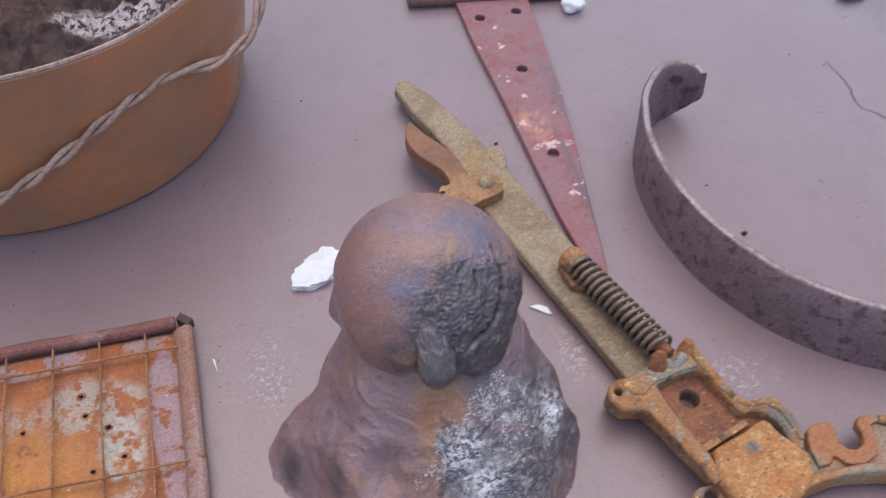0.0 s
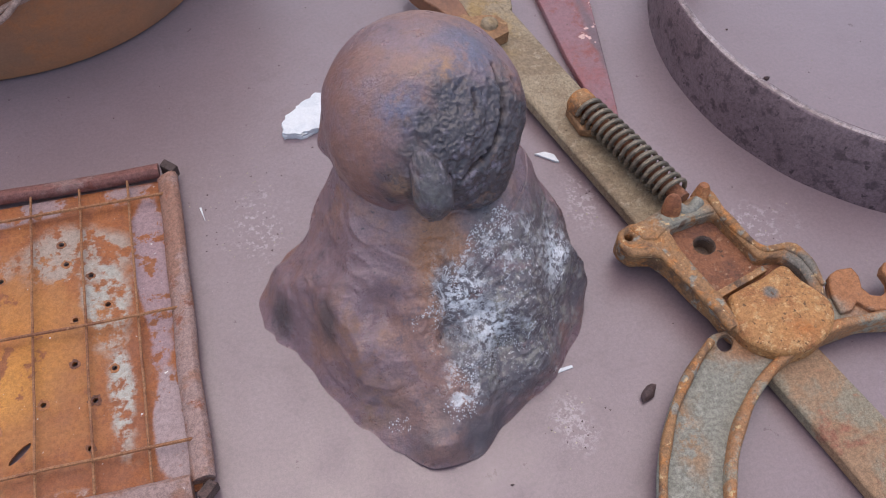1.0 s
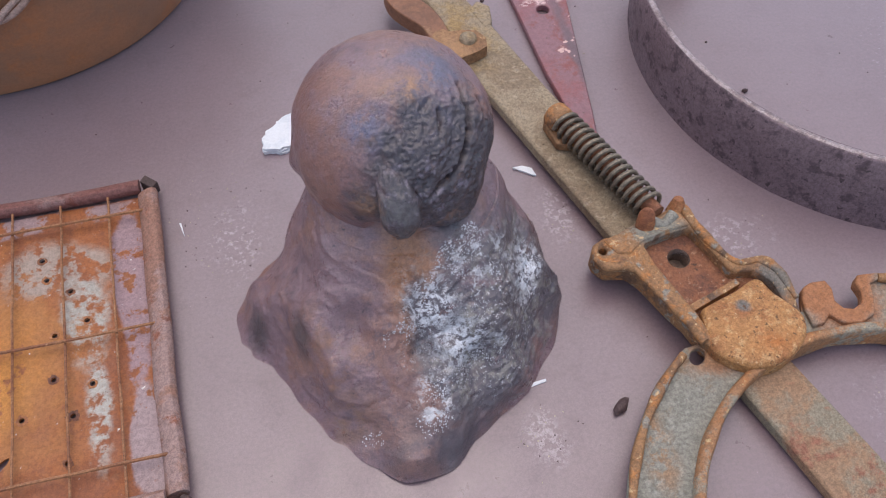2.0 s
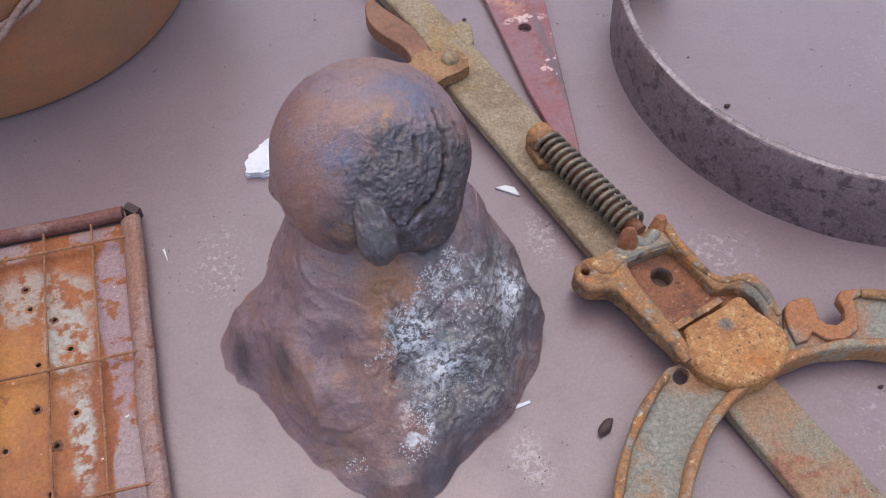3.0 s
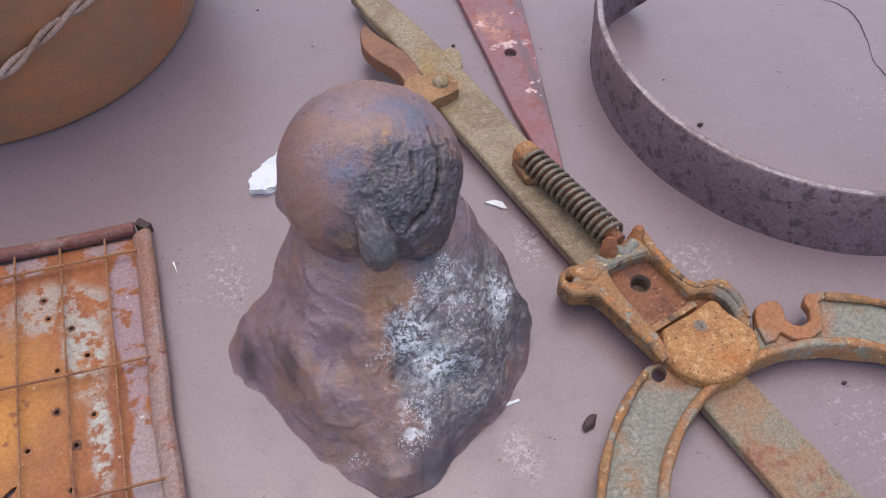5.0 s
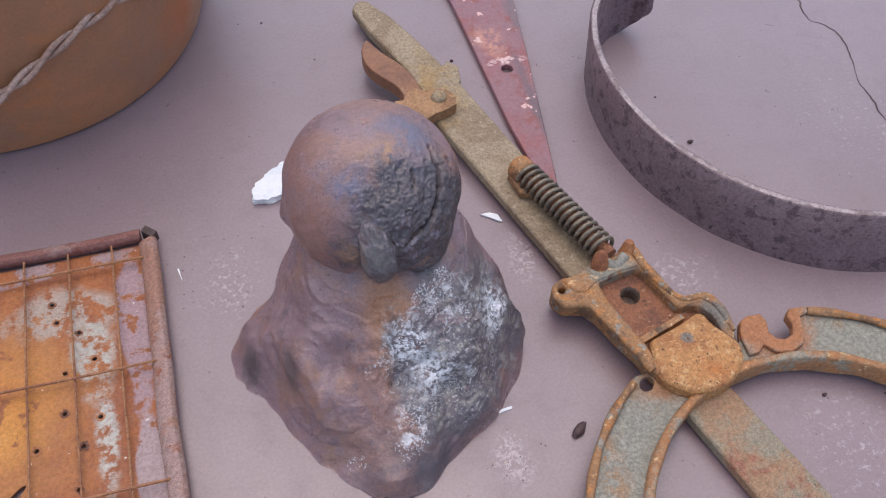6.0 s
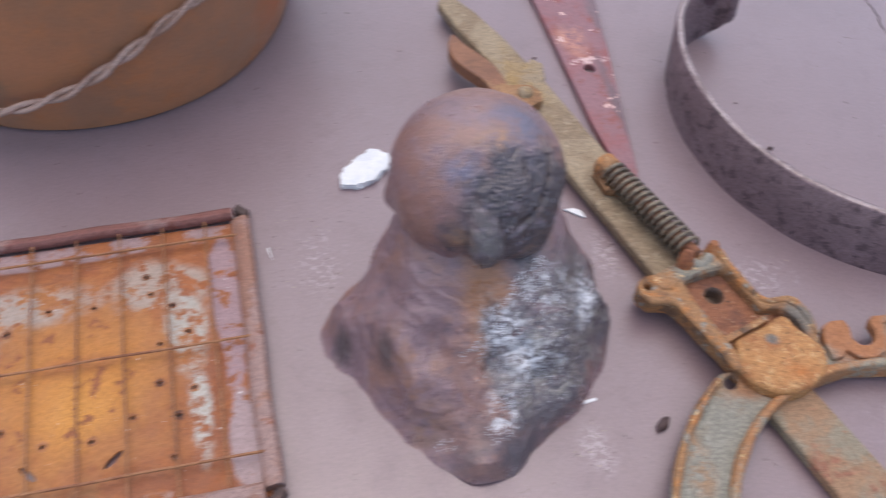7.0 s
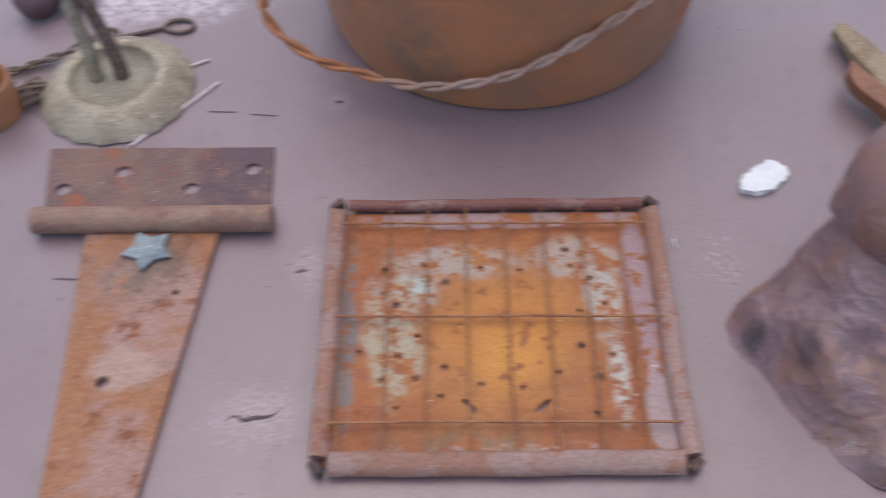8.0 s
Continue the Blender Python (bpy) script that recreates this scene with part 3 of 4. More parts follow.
SEG, ROWS = 520, 400
bm = bmesh.new()
rows = []
for k in range(ROWS + 1):
    t = k / ROWS
    row = []
    for j in range(SEG):
        a = 2 * math.pi * j / SEG - math.pi
        if t < 0.56:                       # flared foot up to the neck
            s = t / 0.56
            z = 0.077 * (1 - (1 - s) ** 1.25) if s > 0.04 else 0.077 * (1 - 0.96 ** 1.25) * s / 0.04
            neck = 0.0362
            power = 1.02 - 0.40 * math.cos(a + radians(25))
            edge = 0.068 + (foot_radius(a) - 0.068) * max(0.0, 1 - z / 0.077) ** 1.6      # lobes fade upwards
            r = neck + (edge - neck) * max(0.0, 1 - z / 0.077) ** power
            c = FC.lerp(BALL, s ** 0.8)
        else:                              # the ball
            s = (t - 0.56) / 0.44
            th = 0.64 * (1 - s) * math.pi
            th = max(th, 0.004)
            r = 0.0415 * math.sin(th)
            z = BALL.z + 0.0415 * math.cos(th)
            c = BALL
        row.append(bm.verts.new((c.x + r * math.cos(a), c.y + r * math.sin(a), z)))
    rows.append(row)
for one, two in zip(rows, rows[1:]):
    for j in range(SEG):
        i = (j + 1) % SEG
        bm.faces.new((one[j], one[i], two[i], two[j]))
bm.faces.new(rows[0])
bm.faces.new(rows[-1])
bm.normal_update()
# hanging drip on the front of the ball
drop = smooth_line([(0.2022, -0.1000, 0.1185), (0.2038, -0.1095, 0.1135), (0.2054, -0.1170, 0.1030), (0.2058, -0.1165, 0.0880)], 8)
fresh = bmesh.ops.create_icosphere(bm, subdivisions=5, radius=1.0)["verts"]
for v in fresh:
    u = v.co.copy()
    t = 0.5 - 0.5 * u.z
    c = drop[min(len(drop) - 1, round(t * (len(drop) - 1)))].lerp(drop[0].lerp(drop[-1], t), 0.1)
    wide = 0.0028 + 0.0068 * min(1.0, 1.3 * t)
    v.co = c + Vector((u.x * wide, u.y * wide * 0.95, u.z * 0.0035))
bm.normal_update()
CRACKS = [(Vector(a), Vector(b), d) for a, b, d in (
    ((0.2377, -0.0903, 0.1243), (0.2363, -0.0981, 0.1192), 0.0022), ((0.2363, -0.0981, 0.1192), (0.2334, -0.1046, 0.1133), 0.0030), ((0.2334, -0.1046, 0.1133), (0.2266, -0.1106, 0.1077), 0.0034),
    ((0.2266, -0.1106, 0.1077), (0.2170, -0.1142, 0.1027), 0.0034), ((0.2365, -0.0825, 0.1287), (0.2368, -0.0893, 0.1257), 0.0022), ((0.2259, -0.0944, 0.1296), (0.2248, -0.1005, 0.1253), 0.0016),
    ((0.2430, -0.0848, 0.1214), (0.2443, -0.0928, 0.1133), 0.0022), ((0.2300, -0.0990, 0.1220), (0.2290, -0.1030, 0.1185), 0.0014))]
# bumps and hollows: centre, reach, push
BUMPS = [((0.1985, -0.108, 0.082), 0.007, (0.0, 0.004, 0.001)),
         ((0.228, -0.102, 0.088), 0.014, (0.002, -0.004, -0.004)),
         ((0.176, -0.066, 0.082), 0.011, (-0.006, 0.000, -0.003)),       # knob beside the neck
         ((0.140, -0.088, 0.018), 0.016, (-0.004, 0.001, 0.004)),        # foot corner lobe
         ((0.277, -0.116, 0.010), 0.015, (0.003, 0.000, 0.004)),
         ((0.195, -0.186, 0.004), 0.016, (0.000, -0.002, 0.008)),
         ((0.158, -0.124, 0.030), 0.009, (0.002, 0.002, -0.002)),        # crescent hollows
         ((0.170, -0.140, 0.024), 0.016, (-0.002, -0.004, 0.006)),
         ((0.183, -0.128, 0.040), 0.012, (0.002, 0.004, -0.005)),
         ((0.180, -0.098, 0.058), 0.015, (-0.003, -0.004, 0.004)),
         ((0.236, -0.132, 0.036), 0.014, (0.001, -0.004, 0.005)),
         ((0.228, -0.146, 0.026), 0.008, (0.000, 0.004, -0.004)),
         ((0.256, -0.100, 0.040), 0.018, (0.004, -0.002, 0.005)),
         ((0.210, -0.140, 0.034), 0.010, (0.000, 0.004, -0.003)),
         ((0.215, -0.165, 0.014), 0.016, (0.000, -0.004, 0.005)),
         ((0.245, -0.155, 0.014), 0.014, (0.003, -0.003, 0.005)),
         ((0.166, -0.122, 0.034), 0.024, (-0.003, -0.004, 0.005)),       # left and right shoulders
         ((0.238, -0.130, 0.046), 0.024, (0.004, -0.004, 0.006)),
         ((0.195, -0.182, 0.012), 0.013, (0.000, -0.003, 0.004)),
         ((0.264, -0.114, 0.026), 0.018, (0.004, -0.001, 0.006)),
         ((0.150, -0.104, 0.030), 0.018, (-0.004, 0.000, 0.005)),
         ((0.2215, -0.1425, 0.0445), 0.0055, (-0.001, 0.003, -0.003))]    # crater in the crust
VALLEY = [Vector(q) for q in ((0.2095, -0.112, 0.078), (0.2040, -0.126, 0.061), (0.2050, -0.148, 0.040), (0.2080, -0.168, 0.023))]
moves = []
for v in bm.verts:
    p = v.co.copy()
    shift = Vector()
    for c, reach, push in BUMPS:
        d = (p - Vector(c)).length / reach
        if d < 2.2:
            shift += Vector(push) * math.exp(-1.6 * d * d)
    low = min(1.0, p.z / 0.006)
    fold = p * 38 + 1.2 * Vector((noise.noise(p * 30), noise.noise(p * 30 + Vector((7, 0, 0))), 0))
    rough = (0.0022 if p.z > 0.07 else 0.0031) * noise.noise(fold) + 0.0016 * (0.4 - abs(noise.noise(fold * 1.7))) + 0.0005 * noise.noise(p * 130) + 0.0002 * noise.noise(p * 330)
    char = max(0.0, 1 - (p - Vector((0.226, -0.108, 0.110))).length / 0.038)      # charred, cracked side of the ball
    char = max(char, 0.5 - (p - Vector((0.2055, -0.1160, 0.0980))).length / 0.036)      # and the drip
    warp = Vector((p.x * 210 + 1.2 * noise.noise(p * 70), p.y * 150, p.z * 85))
    hack = 0.45 * noise.noise(p * 110) + 1.3 * (0.22 - abs(noise.noise(warp))) + 0.8 * (0.22 - abs(noise.noise(p * 390))) + 0.4 * noise.noise(p * 820)
    rough += min(1.0, 4.0 * char) * 0.0011 * hack
    if p.z > 0.095 and p.x > 0.21 and p.y < -0.07:
        for a, b, deep in CRACKS:
            e = b - a
            w = max(0.0, min(1.0, (p - a).dot(e) / e.length_squared))
            gap = (p - a - e * w).length + 0.0005 * noise.noise(p * 300)
            if gap < 0.0030:
                rough -= 1.5 * deep * math.exp(-(gap / 0.0011) ** 2)
    if p.z < 0.080 and p.y < -0.09:      # furrow between the shoulders
        for a, b in zip(VALLEY, VALLEY[1:]):
            e = b - a
            w = max(0.0, min(1.0, (p - a).dot(e) / e.length_squared))
            gap = (p - a - e * w).length
            rough -= 0.0022 * math.exp(-(gap / 0.0055) ** 2)
    q = p - Vector((0.176, -0.120, 0.040))
    swirl = math.sqrt(q.x * q.x + 0.55 * q.y * q.y + 0.6 * q.z * q.z) + 0.011 * noise.noise(p * 34 + Vector((2, 0, 5))) + 0.002 * noise.noise(p * 140)
    if swirl < 0.042:                    # draped terraces
        step = (swirl * 120) % 1.0
        rough += 0.0012 * (step if step < 0.78 else (1 - step) * 3.55) * min(1.0, 3.0 * (1 - swirl / 0.042)) * (0.35 + 0.9 * abs(noise.noise(p * 24)))
    crust = min(1.0, 2.2 * max(0.0, 1 - (p - Vector((0.236, -0.138, 0.034))).length / 0.062 + 0.25 * noise.noise(p * 60)))
    if crust > 0:
        rough += crust * (0.0011 * noise.noise(p * 75) + 0.0011 * (0.25 - abs(noise.noise(p * 240))) + 0.0005 * noise.noise(p * 380))
    calm = 0.45 + 0.55 * min(1.0, 4.0 * char) if p.z > 0.09 else 0.45 + 0.55 * min(1.0, (0.09 - p.z) / 0.012 + 4.0 * char)
    moves.append(p + shift * (0.3 + 0.7 * low) + v.normal * rough * calm * (0.35 + 0.65 * low))
for v, p in zip(bm.verts, moves):
    v.co = p
    v.co.z = max(v.co.z, 0.0)
flakes = bmesh.new()
bm.verts.ensure_lookup_table()
bm.normal_update()
WHITE = [(Vector(c), reach) for c, reach in (((0.2580, -0.1165, 0.0410), 0.014), ((0.2440, -0.1120, 0.0540), 0.013), ((0.2300, -0.1200, 0.0660), 0.012), ((0.2111, -0.1300, 0.0600), 0.011),
         ((0.2026, -0.1403, 0.0440), 0.010), ((0.2130, -0.1420, 0.0450), 0.013), ((0.2240, -0.1400, 0.0460), 0.014), ((0.2250, -0.1520, 0.0300), 0.014), ((0.2090, -0.1600, 0.0300), 0.012),
         ((0.2065, -0.1700, 0.0210), 0.011), ((0.2380, -0.1450, 0.0300), 0.013), ((0.1800, -0.1670, 0.0080), 0.006))]
sites = [v for v in bm.verts if 0.004 < v.co.z < 0.075 and v.co.x > 0.172 and v.co.y < -0.090]
random.shuffle(sites)
made = 0
for v in sites:
    p = v.co
    near = max(1 - (p - c).length / reach for c, reach in WHITE)
    if near + 1.1 * noise.noise(p * 130) + 0.8 * noise.noise(p * 45) < 0.58:
        continue
    size = random.uniform(0.00016, 0.00050)
    n = v.normal
    e = n.orthogonal().normalized()
    g = n.cross(e)
    spin = random.uniform(0, 6.28)
    loop = []
    for k in range(5):
        q = size * random.uniform(0.5, 1.6)
        w = spin + 2 * math.pi * k / 5
        loop.append(flakes.verts.new(p + e * q * math.cos(w) + g * q * math.sin(w) - n * 0.0001))
    top = flakes.verts.new(p + n * size * 0.8)
    for k in range(5):
        flakes.faces.new((loop[k], loop[(k + 1) % 5], top))
    made += 1
    if made >= 1500:
        break
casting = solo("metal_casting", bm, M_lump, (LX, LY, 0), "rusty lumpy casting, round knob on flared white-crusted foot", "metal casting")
tagged(part("white_crust", flakes, M_crust, casting, "crumbly white mineral crust"), kind="stuff")

# ---- hand lever with ratchet and sector ----
U, N = Vector((0.30, -0.954, 0)).normalized(), Vector((0.954, 0.30, 0)).normalized()


def on_bar(s, n):
    p = U * s + N * (0.2880 + n)
    return p.x, p.y


def bar_top(x, y):
    return (y + 0.33) * 0.0120


lever = thing("hand_lever", (0.300, 0.0, 0), "long rusty hand lever with squeeze grip, spring and notched sector", "lever")
GRIP = [on_bar(s, n) for s, n in ((-0.070, -0.0075), (-0.074, -0.003), (-0.0745, 0.001), (-0.072, 0.005), (-0.050, 0.0110), (-0.020, 0.0145), (0.012, 0.0160), (0.018, 0.0168),
        (0.12, 0.0160), (0.240, 0.0155), (0.240, -0.0140), (0.12, -0.0140), (0.08, -0.0140), (0.028, -0.0142), (0.020, -0.008),
        (-0.010, -0.0065), (-0.045, -0.0085))]
BOLT = (0.3432, -0.1125)
part("bar", slab(GRIP, (ring(*BOLT, 0.0056, 20),), 0.0, 0.0078, bar_top), M_tan, lever, "tan rusted flat steel bar", bevel=0.0014)
part("bar_end", slab([on_bar(*q) for q in ((0.2402, 0.0145), (0.32, 0.0165), (0.43, 0.018), (0.43, -0.0150), (0.32, -0.0135), (0.2402, -0.0135))], (), 0.0, 0.0078, bar_top), M_bar, lever, "mottled orange and grey-green bar end", bevel=0.0014)
PADDLE = smooth_line([(*p, 0) for p in ((0.2710, 0.0530), (0.2710, 0.0590), (0.2700, 0.0680), (0.2670, 0.0780), (0.2620, 0.0870), (0.2560, 0.0960), (0.2510, 0.1050), (0.2480, 0.1110), (0.2440, 0.1060), (0.2420, 0.0980), (0.2430, 0.0880), (0.2480, 0.0780), (0.2560, 0.0670), (0.2590, 0.0580), (0.2580, 0.0490), (0.2590, 0.0400))], 3)
part("squeeze_grip", slab([(p.x, p.y) for p in PADDLE], (), 0.0105, 0.0200), M_handle, lever, "red-brown rusted curved squeeze grip", bevel=0.0042)
BRACKET = [(0.2580, 0.0520), (0.2630, 0.0590), (0.2680, 0.0600), (0.2720, 0.0570), (0.2780, 0.0570), (0.2860, 0.0550), (0.2900, 0.0480), (0.2890, 0.0410), (0.2820, 0.0380), (0.2740, 0.0360), (0.2680, 0.0330), (0.2650, 0.0300), (0.2620, 0.0340), (0.2580, 0.0390), (0.2530, 0.0430), (0.2510, 0.0490), (0.2530, 0.0520)]
part("pivot_bracket", slab(BRACKET, (ring(0.2530, 0.0470, 0.0013, 10),), 0.0130, 0.0205), M_trigger, lever, "orange-brown cast pivot bracket", bevel=0.0018)
part("rivet", lathe([(0.0005, 0.0235), (0.003, 0.0232), (0.0048, 0.0218), (0.0052, 0.0195)], 0.2800, 0.0490, 20), M_tan, lever, "domed rivet head")
part("pivot_lug", slab([on_bar(*q) for q in ((0.010, 0.012), (0.006, 0.020), (0.014, 0.024), (0.026, 0.018), (0.028, 0.012))], (), 0.006, 0.013), M_tan, lever, bevel=0.001)
part("lower_lug", slab([on_bar(*q) for q in ((0.020, -0.010), (0.020, -0.020), (0.028, -0.024), (0.040, -0.019), (0.042, -0.010))], (), 0.004, 0.0115), M_tan, lever, bevel=0.001)
# spring and its seat
S0, S1 = Vector((0.3130, -0.0235, 0.0205)), Vector((0.3372, -0.0868, 0.0215))
ax = (S1 - S0).normalized()
sd = ax.cross(Vector((0, 0, 1))).normalized()
up = sd.cross(ax)
turns, coil = 16, []
for k in range(turns * 18 + 1):
    a = 2 * math.pi * k / 18
    coil.append(S0 + (S1 - S0) * (k / (turns * 18)) + 0.0070 * (math.cos(a) * sd + math.sin(a) * up))
part("spring", sweep(coil, 0.00125, 7), M_spring, lever, "dull grey-brown coil spring")
part("rod", sweep([S0 - ax * 0.006, S1 + ax * 0.004], 0.0042, 14), M_recess, lever, "rust-red spring rod")
boss = bmesh.new()
sweep([S0 - ax * 0.010, S0 - ax * 0.008, S0 - ax * 0.001, S0], lambda t: 0.0075 if 0.2 < t < 0.8 else 0.0062, 18, bm=boss)
part("spring_seat", boss, M_cast, lever, "rounded orange-rusted spring seat", bevel=0.0008)
part("seat_tab", slab([on_bar(*q) for q in ((0.108, -0.004), (0.104, 0.006), (0.112, 0.014), (0.126, 0.013), (0.130, 0.002), (0.124, -0.006))], (), 0.012, 0.0175), M_trigger, lever, bevel=0.001)
# ratchet housing
HOUSE = [(0.3007, -0.1070), (0.3003, -0.1025), (0.3028, -0.0990), (0.3085, -0.0965), (0.3140, -0.0965), (0.3230, -0.0930), (0.3300, -0.0905), (0.3400, -0.0895), (0.3490, -0.0860), (0.3532, -0.0878),
         (0.3560, -0.1030), (0.3650, -0.1240), (0.3775, -0.1265), (0.3835, -0.1345), (0.3850, -0.1500), (0.3835, -0.1620), (0.3770, -0.1720), (0.3656, -0.1775), (0.3527, -0.1780),
         (0.3427, -0.1726), (0.3343, -0.1614), (0.3310, -0.1490), (0.3265, -0.1400), (0.3195, -0.1220), (0.3149, -0.1150), (0.3045, -0.1130)]
RECESS = [(0.3265, -0.1040), (0.3400, -0.1010), (0.3520, -0.1000), (0.3570, -0.1140), (0.3620, -0.1290), (0.3740, -0.1310), (0.3790, -0.1390), (0.3795, -0.1560), (0.3740, -0.1670), (0.3640, -0.1725),
          (0.3530, -0.1725), (0.3450, -0.1680), (0.3390, -0.1590), (0.3370, -0.1460), (0.3320, -0.1300), (0.3280, -0.1160)]
EAR = ring(0.3062, -0.1035, 0.0021, 12)
part("housing", slab(HOUSE, (RECESS, EAR), 0.0055, 0.0195), M_cast, lever, "orange-rusted cast ratchet housing", bevel=0.0018)
for run in (HOUSE[9:15], (*HOUSE[20:26], HOUSE[0])):
    part("housing_lip", sweep(smooth_line([(*p, 0.0192) for p in run], 6), lambda t: 0.0022 + 0.0005 * math.sin(11 * t) + 0.0003 * math.sin(31 * t), 8), M_cast, lever, "rounded cast lip")
part("housing_floor", slab(RECESS, (ring(0.3432, -0.1125, 0.0056, 20),), 0.0104, 0.0120), M_recess, lever, "red-brown rusted recess floor")
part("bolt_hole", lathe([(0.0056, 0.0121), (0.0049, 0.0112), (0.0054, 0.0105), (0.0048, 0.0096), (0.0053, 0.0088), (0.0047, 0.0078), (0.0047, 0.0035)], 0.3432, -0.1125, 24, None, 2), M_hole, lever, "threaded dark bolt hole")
TONGUE = smooth_line([(0.3400, -0.1445, 0), (0.3480, -0.1420, 0), (0.3600, -0.1388, 0), (0.3725, -0.1345, 0), (0.3765, -0.1440, 0), (0.3838, -0.1560, 0), (0.3830, -0.1655, 0), (0.3765, -0.1735, 0), (0.3656, -0.1788, 0), (0.3527, -0.1793, 0),
          (0.3425, -0.1738, 0), (0.3360, -0.1650, 0), (0.3372, -0.1560, 0)], 3)
part("pawl", dome([(p.x, p.y) for p in TONGUE], 0.008, 0.0192, 0.0028, 6, 0.9, -0.06), M_tongue, lever, "ochre pitted rounded pawl", bevel=0.0016)
part("ledge", slab([(0.3355, -0.1405), (0.3635, -0.1320), (0.3648, -0.1350), (0.3365, -0.1440)], (), 0.0095, 0.0165), M_cast, lever, bevel=0.0008)
leaf = [(-1.0, -0.45), (1.0, -0.45), (1.2, 0.0), (0.8, 0.45), (-0.8, 0.45), (-1.2, 0.0)]
part("prong", sweep([(0.3298, -0.0965, 0.017), (0.3305, -0.0950, 0.023), (0.3312, -0.0930, 0.0275), (0.3316, -0.0920, 0.0300)], lambda t: 0.0046 + 0.0014 * math.sin(3.0 * t) - 0.0028 * t, 12, squash=0.6), M_tooth, lever, "rust-red upright prong", bevel=0.0006)
part("prong", sweep([(0.3500, -0.0885, 0.016), (0.3508, -0.0872, 0.0215), (0.3510, -0.0864, 0.0245)], lambda t: 0.0050 - 0.0026 * t, 10), M_tooth, lever, "rust-red upright prong")
part("cradle", sweep(smooth_line([(0.3345, -0.0935, 0.0205), (0.3400, -0.0960, 0.0185), (0.3470, -0.0920, 0.0205)], 5), 0.0030, 8), M_grey, lever, "grey worn spring cradle")
part("deck", slab([(0.3075, -0.0985), (0.3230, -0.0945), (0.3500, -0.0890), (0.3525, -0.0995), (0.3400, -0.1005), (0.3262, -0.1035), (0.3180, -0.1090), (0.3120, -0.1075)], (), 0.0180, 0.0203), M_cast, lever, "grey paint remains on the deck", bevel=0.0012)
# notched sector
SC = (0.3940, -0.2670)
RI, RO = 0.0976, 0.1270


def arc(radius, a0, a1, count):
    return [(SC[0] + radius * math.cos(radians(a0 + (a1 - a0) * k / count)), SC[1] + radius * math.sin(radians(a0 + (a1 - a0) * k / count))) for k in range(count + 1)]


NOTCH = [(0.3900, -0.1490), (0.3925, -0.1440), (0.3977, -0.1420), (0.4050, -0.1425), (0.4062, -0.1480), (0.4045, -0.1540), (0.4065, -0.1585), (0.4110, -0.1600), (0.4165, -0.1580), (0.4190, -0.1530), (0.4185, -0.1470), (0.4215, -0.1435)]
outer = [*arc(RO, 200, 122, 22), (0.345, -0.158), (0.370, -0.156), (0.3880, -0.1545), *NOTCH, *arc(RO, 72, -10, 24)]
inner = arc(RI, -10, 200, 50)
part("sector", slab([*outer, *inner], (ring(0.3308, -0.1648, 0.0046, 14, 0.0034, radians(40)),), 0.0095, 0.0130), M_sector, lever, "grey-painted notched sector web", bevel=0.0006)
FLANGE = [(-1.0, -2.9), (-1.0, 1.7), (-0.7, 2.3), (0.5, 2.4), (1.0, 1.8), (1.0, -2.9)]
part("inner_flange", sweep([(x, y, 0.0118 + 0.0003 * noise.noise(Vector((x * 90, y * 90, 0)))) for x, y in arc(RI, -10, 200, 120)], lambda t: 0.0026 + 0.0002 * math.sin(37 * t) + 0.00015 * math.sin(90 * t), profile=FLANGE), M_flange, lever, "rust-edged inner flange", bevel=0.0006)
part("outer_flange", sweep([(x, y, 0.0150) for x, y in arc(RO - 0.002, 200, 124, 40)], lambda t: 0.0022 + 0.0004 * math.sin(31 * t), 8), M_cast, lever, "rust-edged outer flange")
part("outer_flange", sweep([(x, y, 0.0150) for x, y in arc(RO - 0.0015, 73, -10, 40)], lambda t: 0.0022 + 0.0004 * math.sin(31 * t), 8), M_cast, lever, "rust-edged outer flange")
TEETH = [(0.3885, -0.1545), *NOTCH, (0.4320, -0.1445), (0.4315, -0.1480), (0.4255, -0.1490), (0.4238, -0.1560), (0.4195, -0.1650), (0.4110, -0.1680), (0.4030, -0.1660), (0.3985, -0.1600), (0.3940, -0.1640), (0.3885, -0.1640)]
part("tooth_rim", slab(TEETH, (), 0.0105, 0.0158), M_sector, lever, "thick orange-rusted notch edge", bevel=0.0008)

# ---- red strap hinge ----
hinge = thing("strap_hinge", (0.335, 0.08, 0), "faded red painted tee strap hinge lying on the slab", "hinge", "strap hinges")
RED = [(0.3145, 0.2510), (0.3150, 0.1950), (0.3180, 0.1400), (0.3198, 0.0800), (0.3212, 0.0300), (0.3255, -0.0150), (0.3290, -0.0240), (0.3345, -0.0220), (0.3375, -0.0060), (0.3420, 0.0220), (0.3480, 0.0590), (0.3540, 0.0960), (0.3605, 0.1400), (0.3680, 0.2200), (0.3700, 0.2510)]
part("strap", slab(RED, [ring(0.3353, 0.0787, 0.0038, 16), ring(0.3404, 0.1624, 0.0038, 16), ring(0.3272, 0.2237, 0.0038, 16), ring(0.356, 0.226, 0.0038, 16)], 0.0002, 0.0048), M_red, hinge, "faded red strap with screw holes", bevel=0.0007)
part("knuckle", sweep([(0.2800, 0.2540, 0.0055), (0.4050, 0.2400, 0.0055)], 0.0055, 14), M_plate, hinge, "dark rusty knuckle", bevel=0.0005)
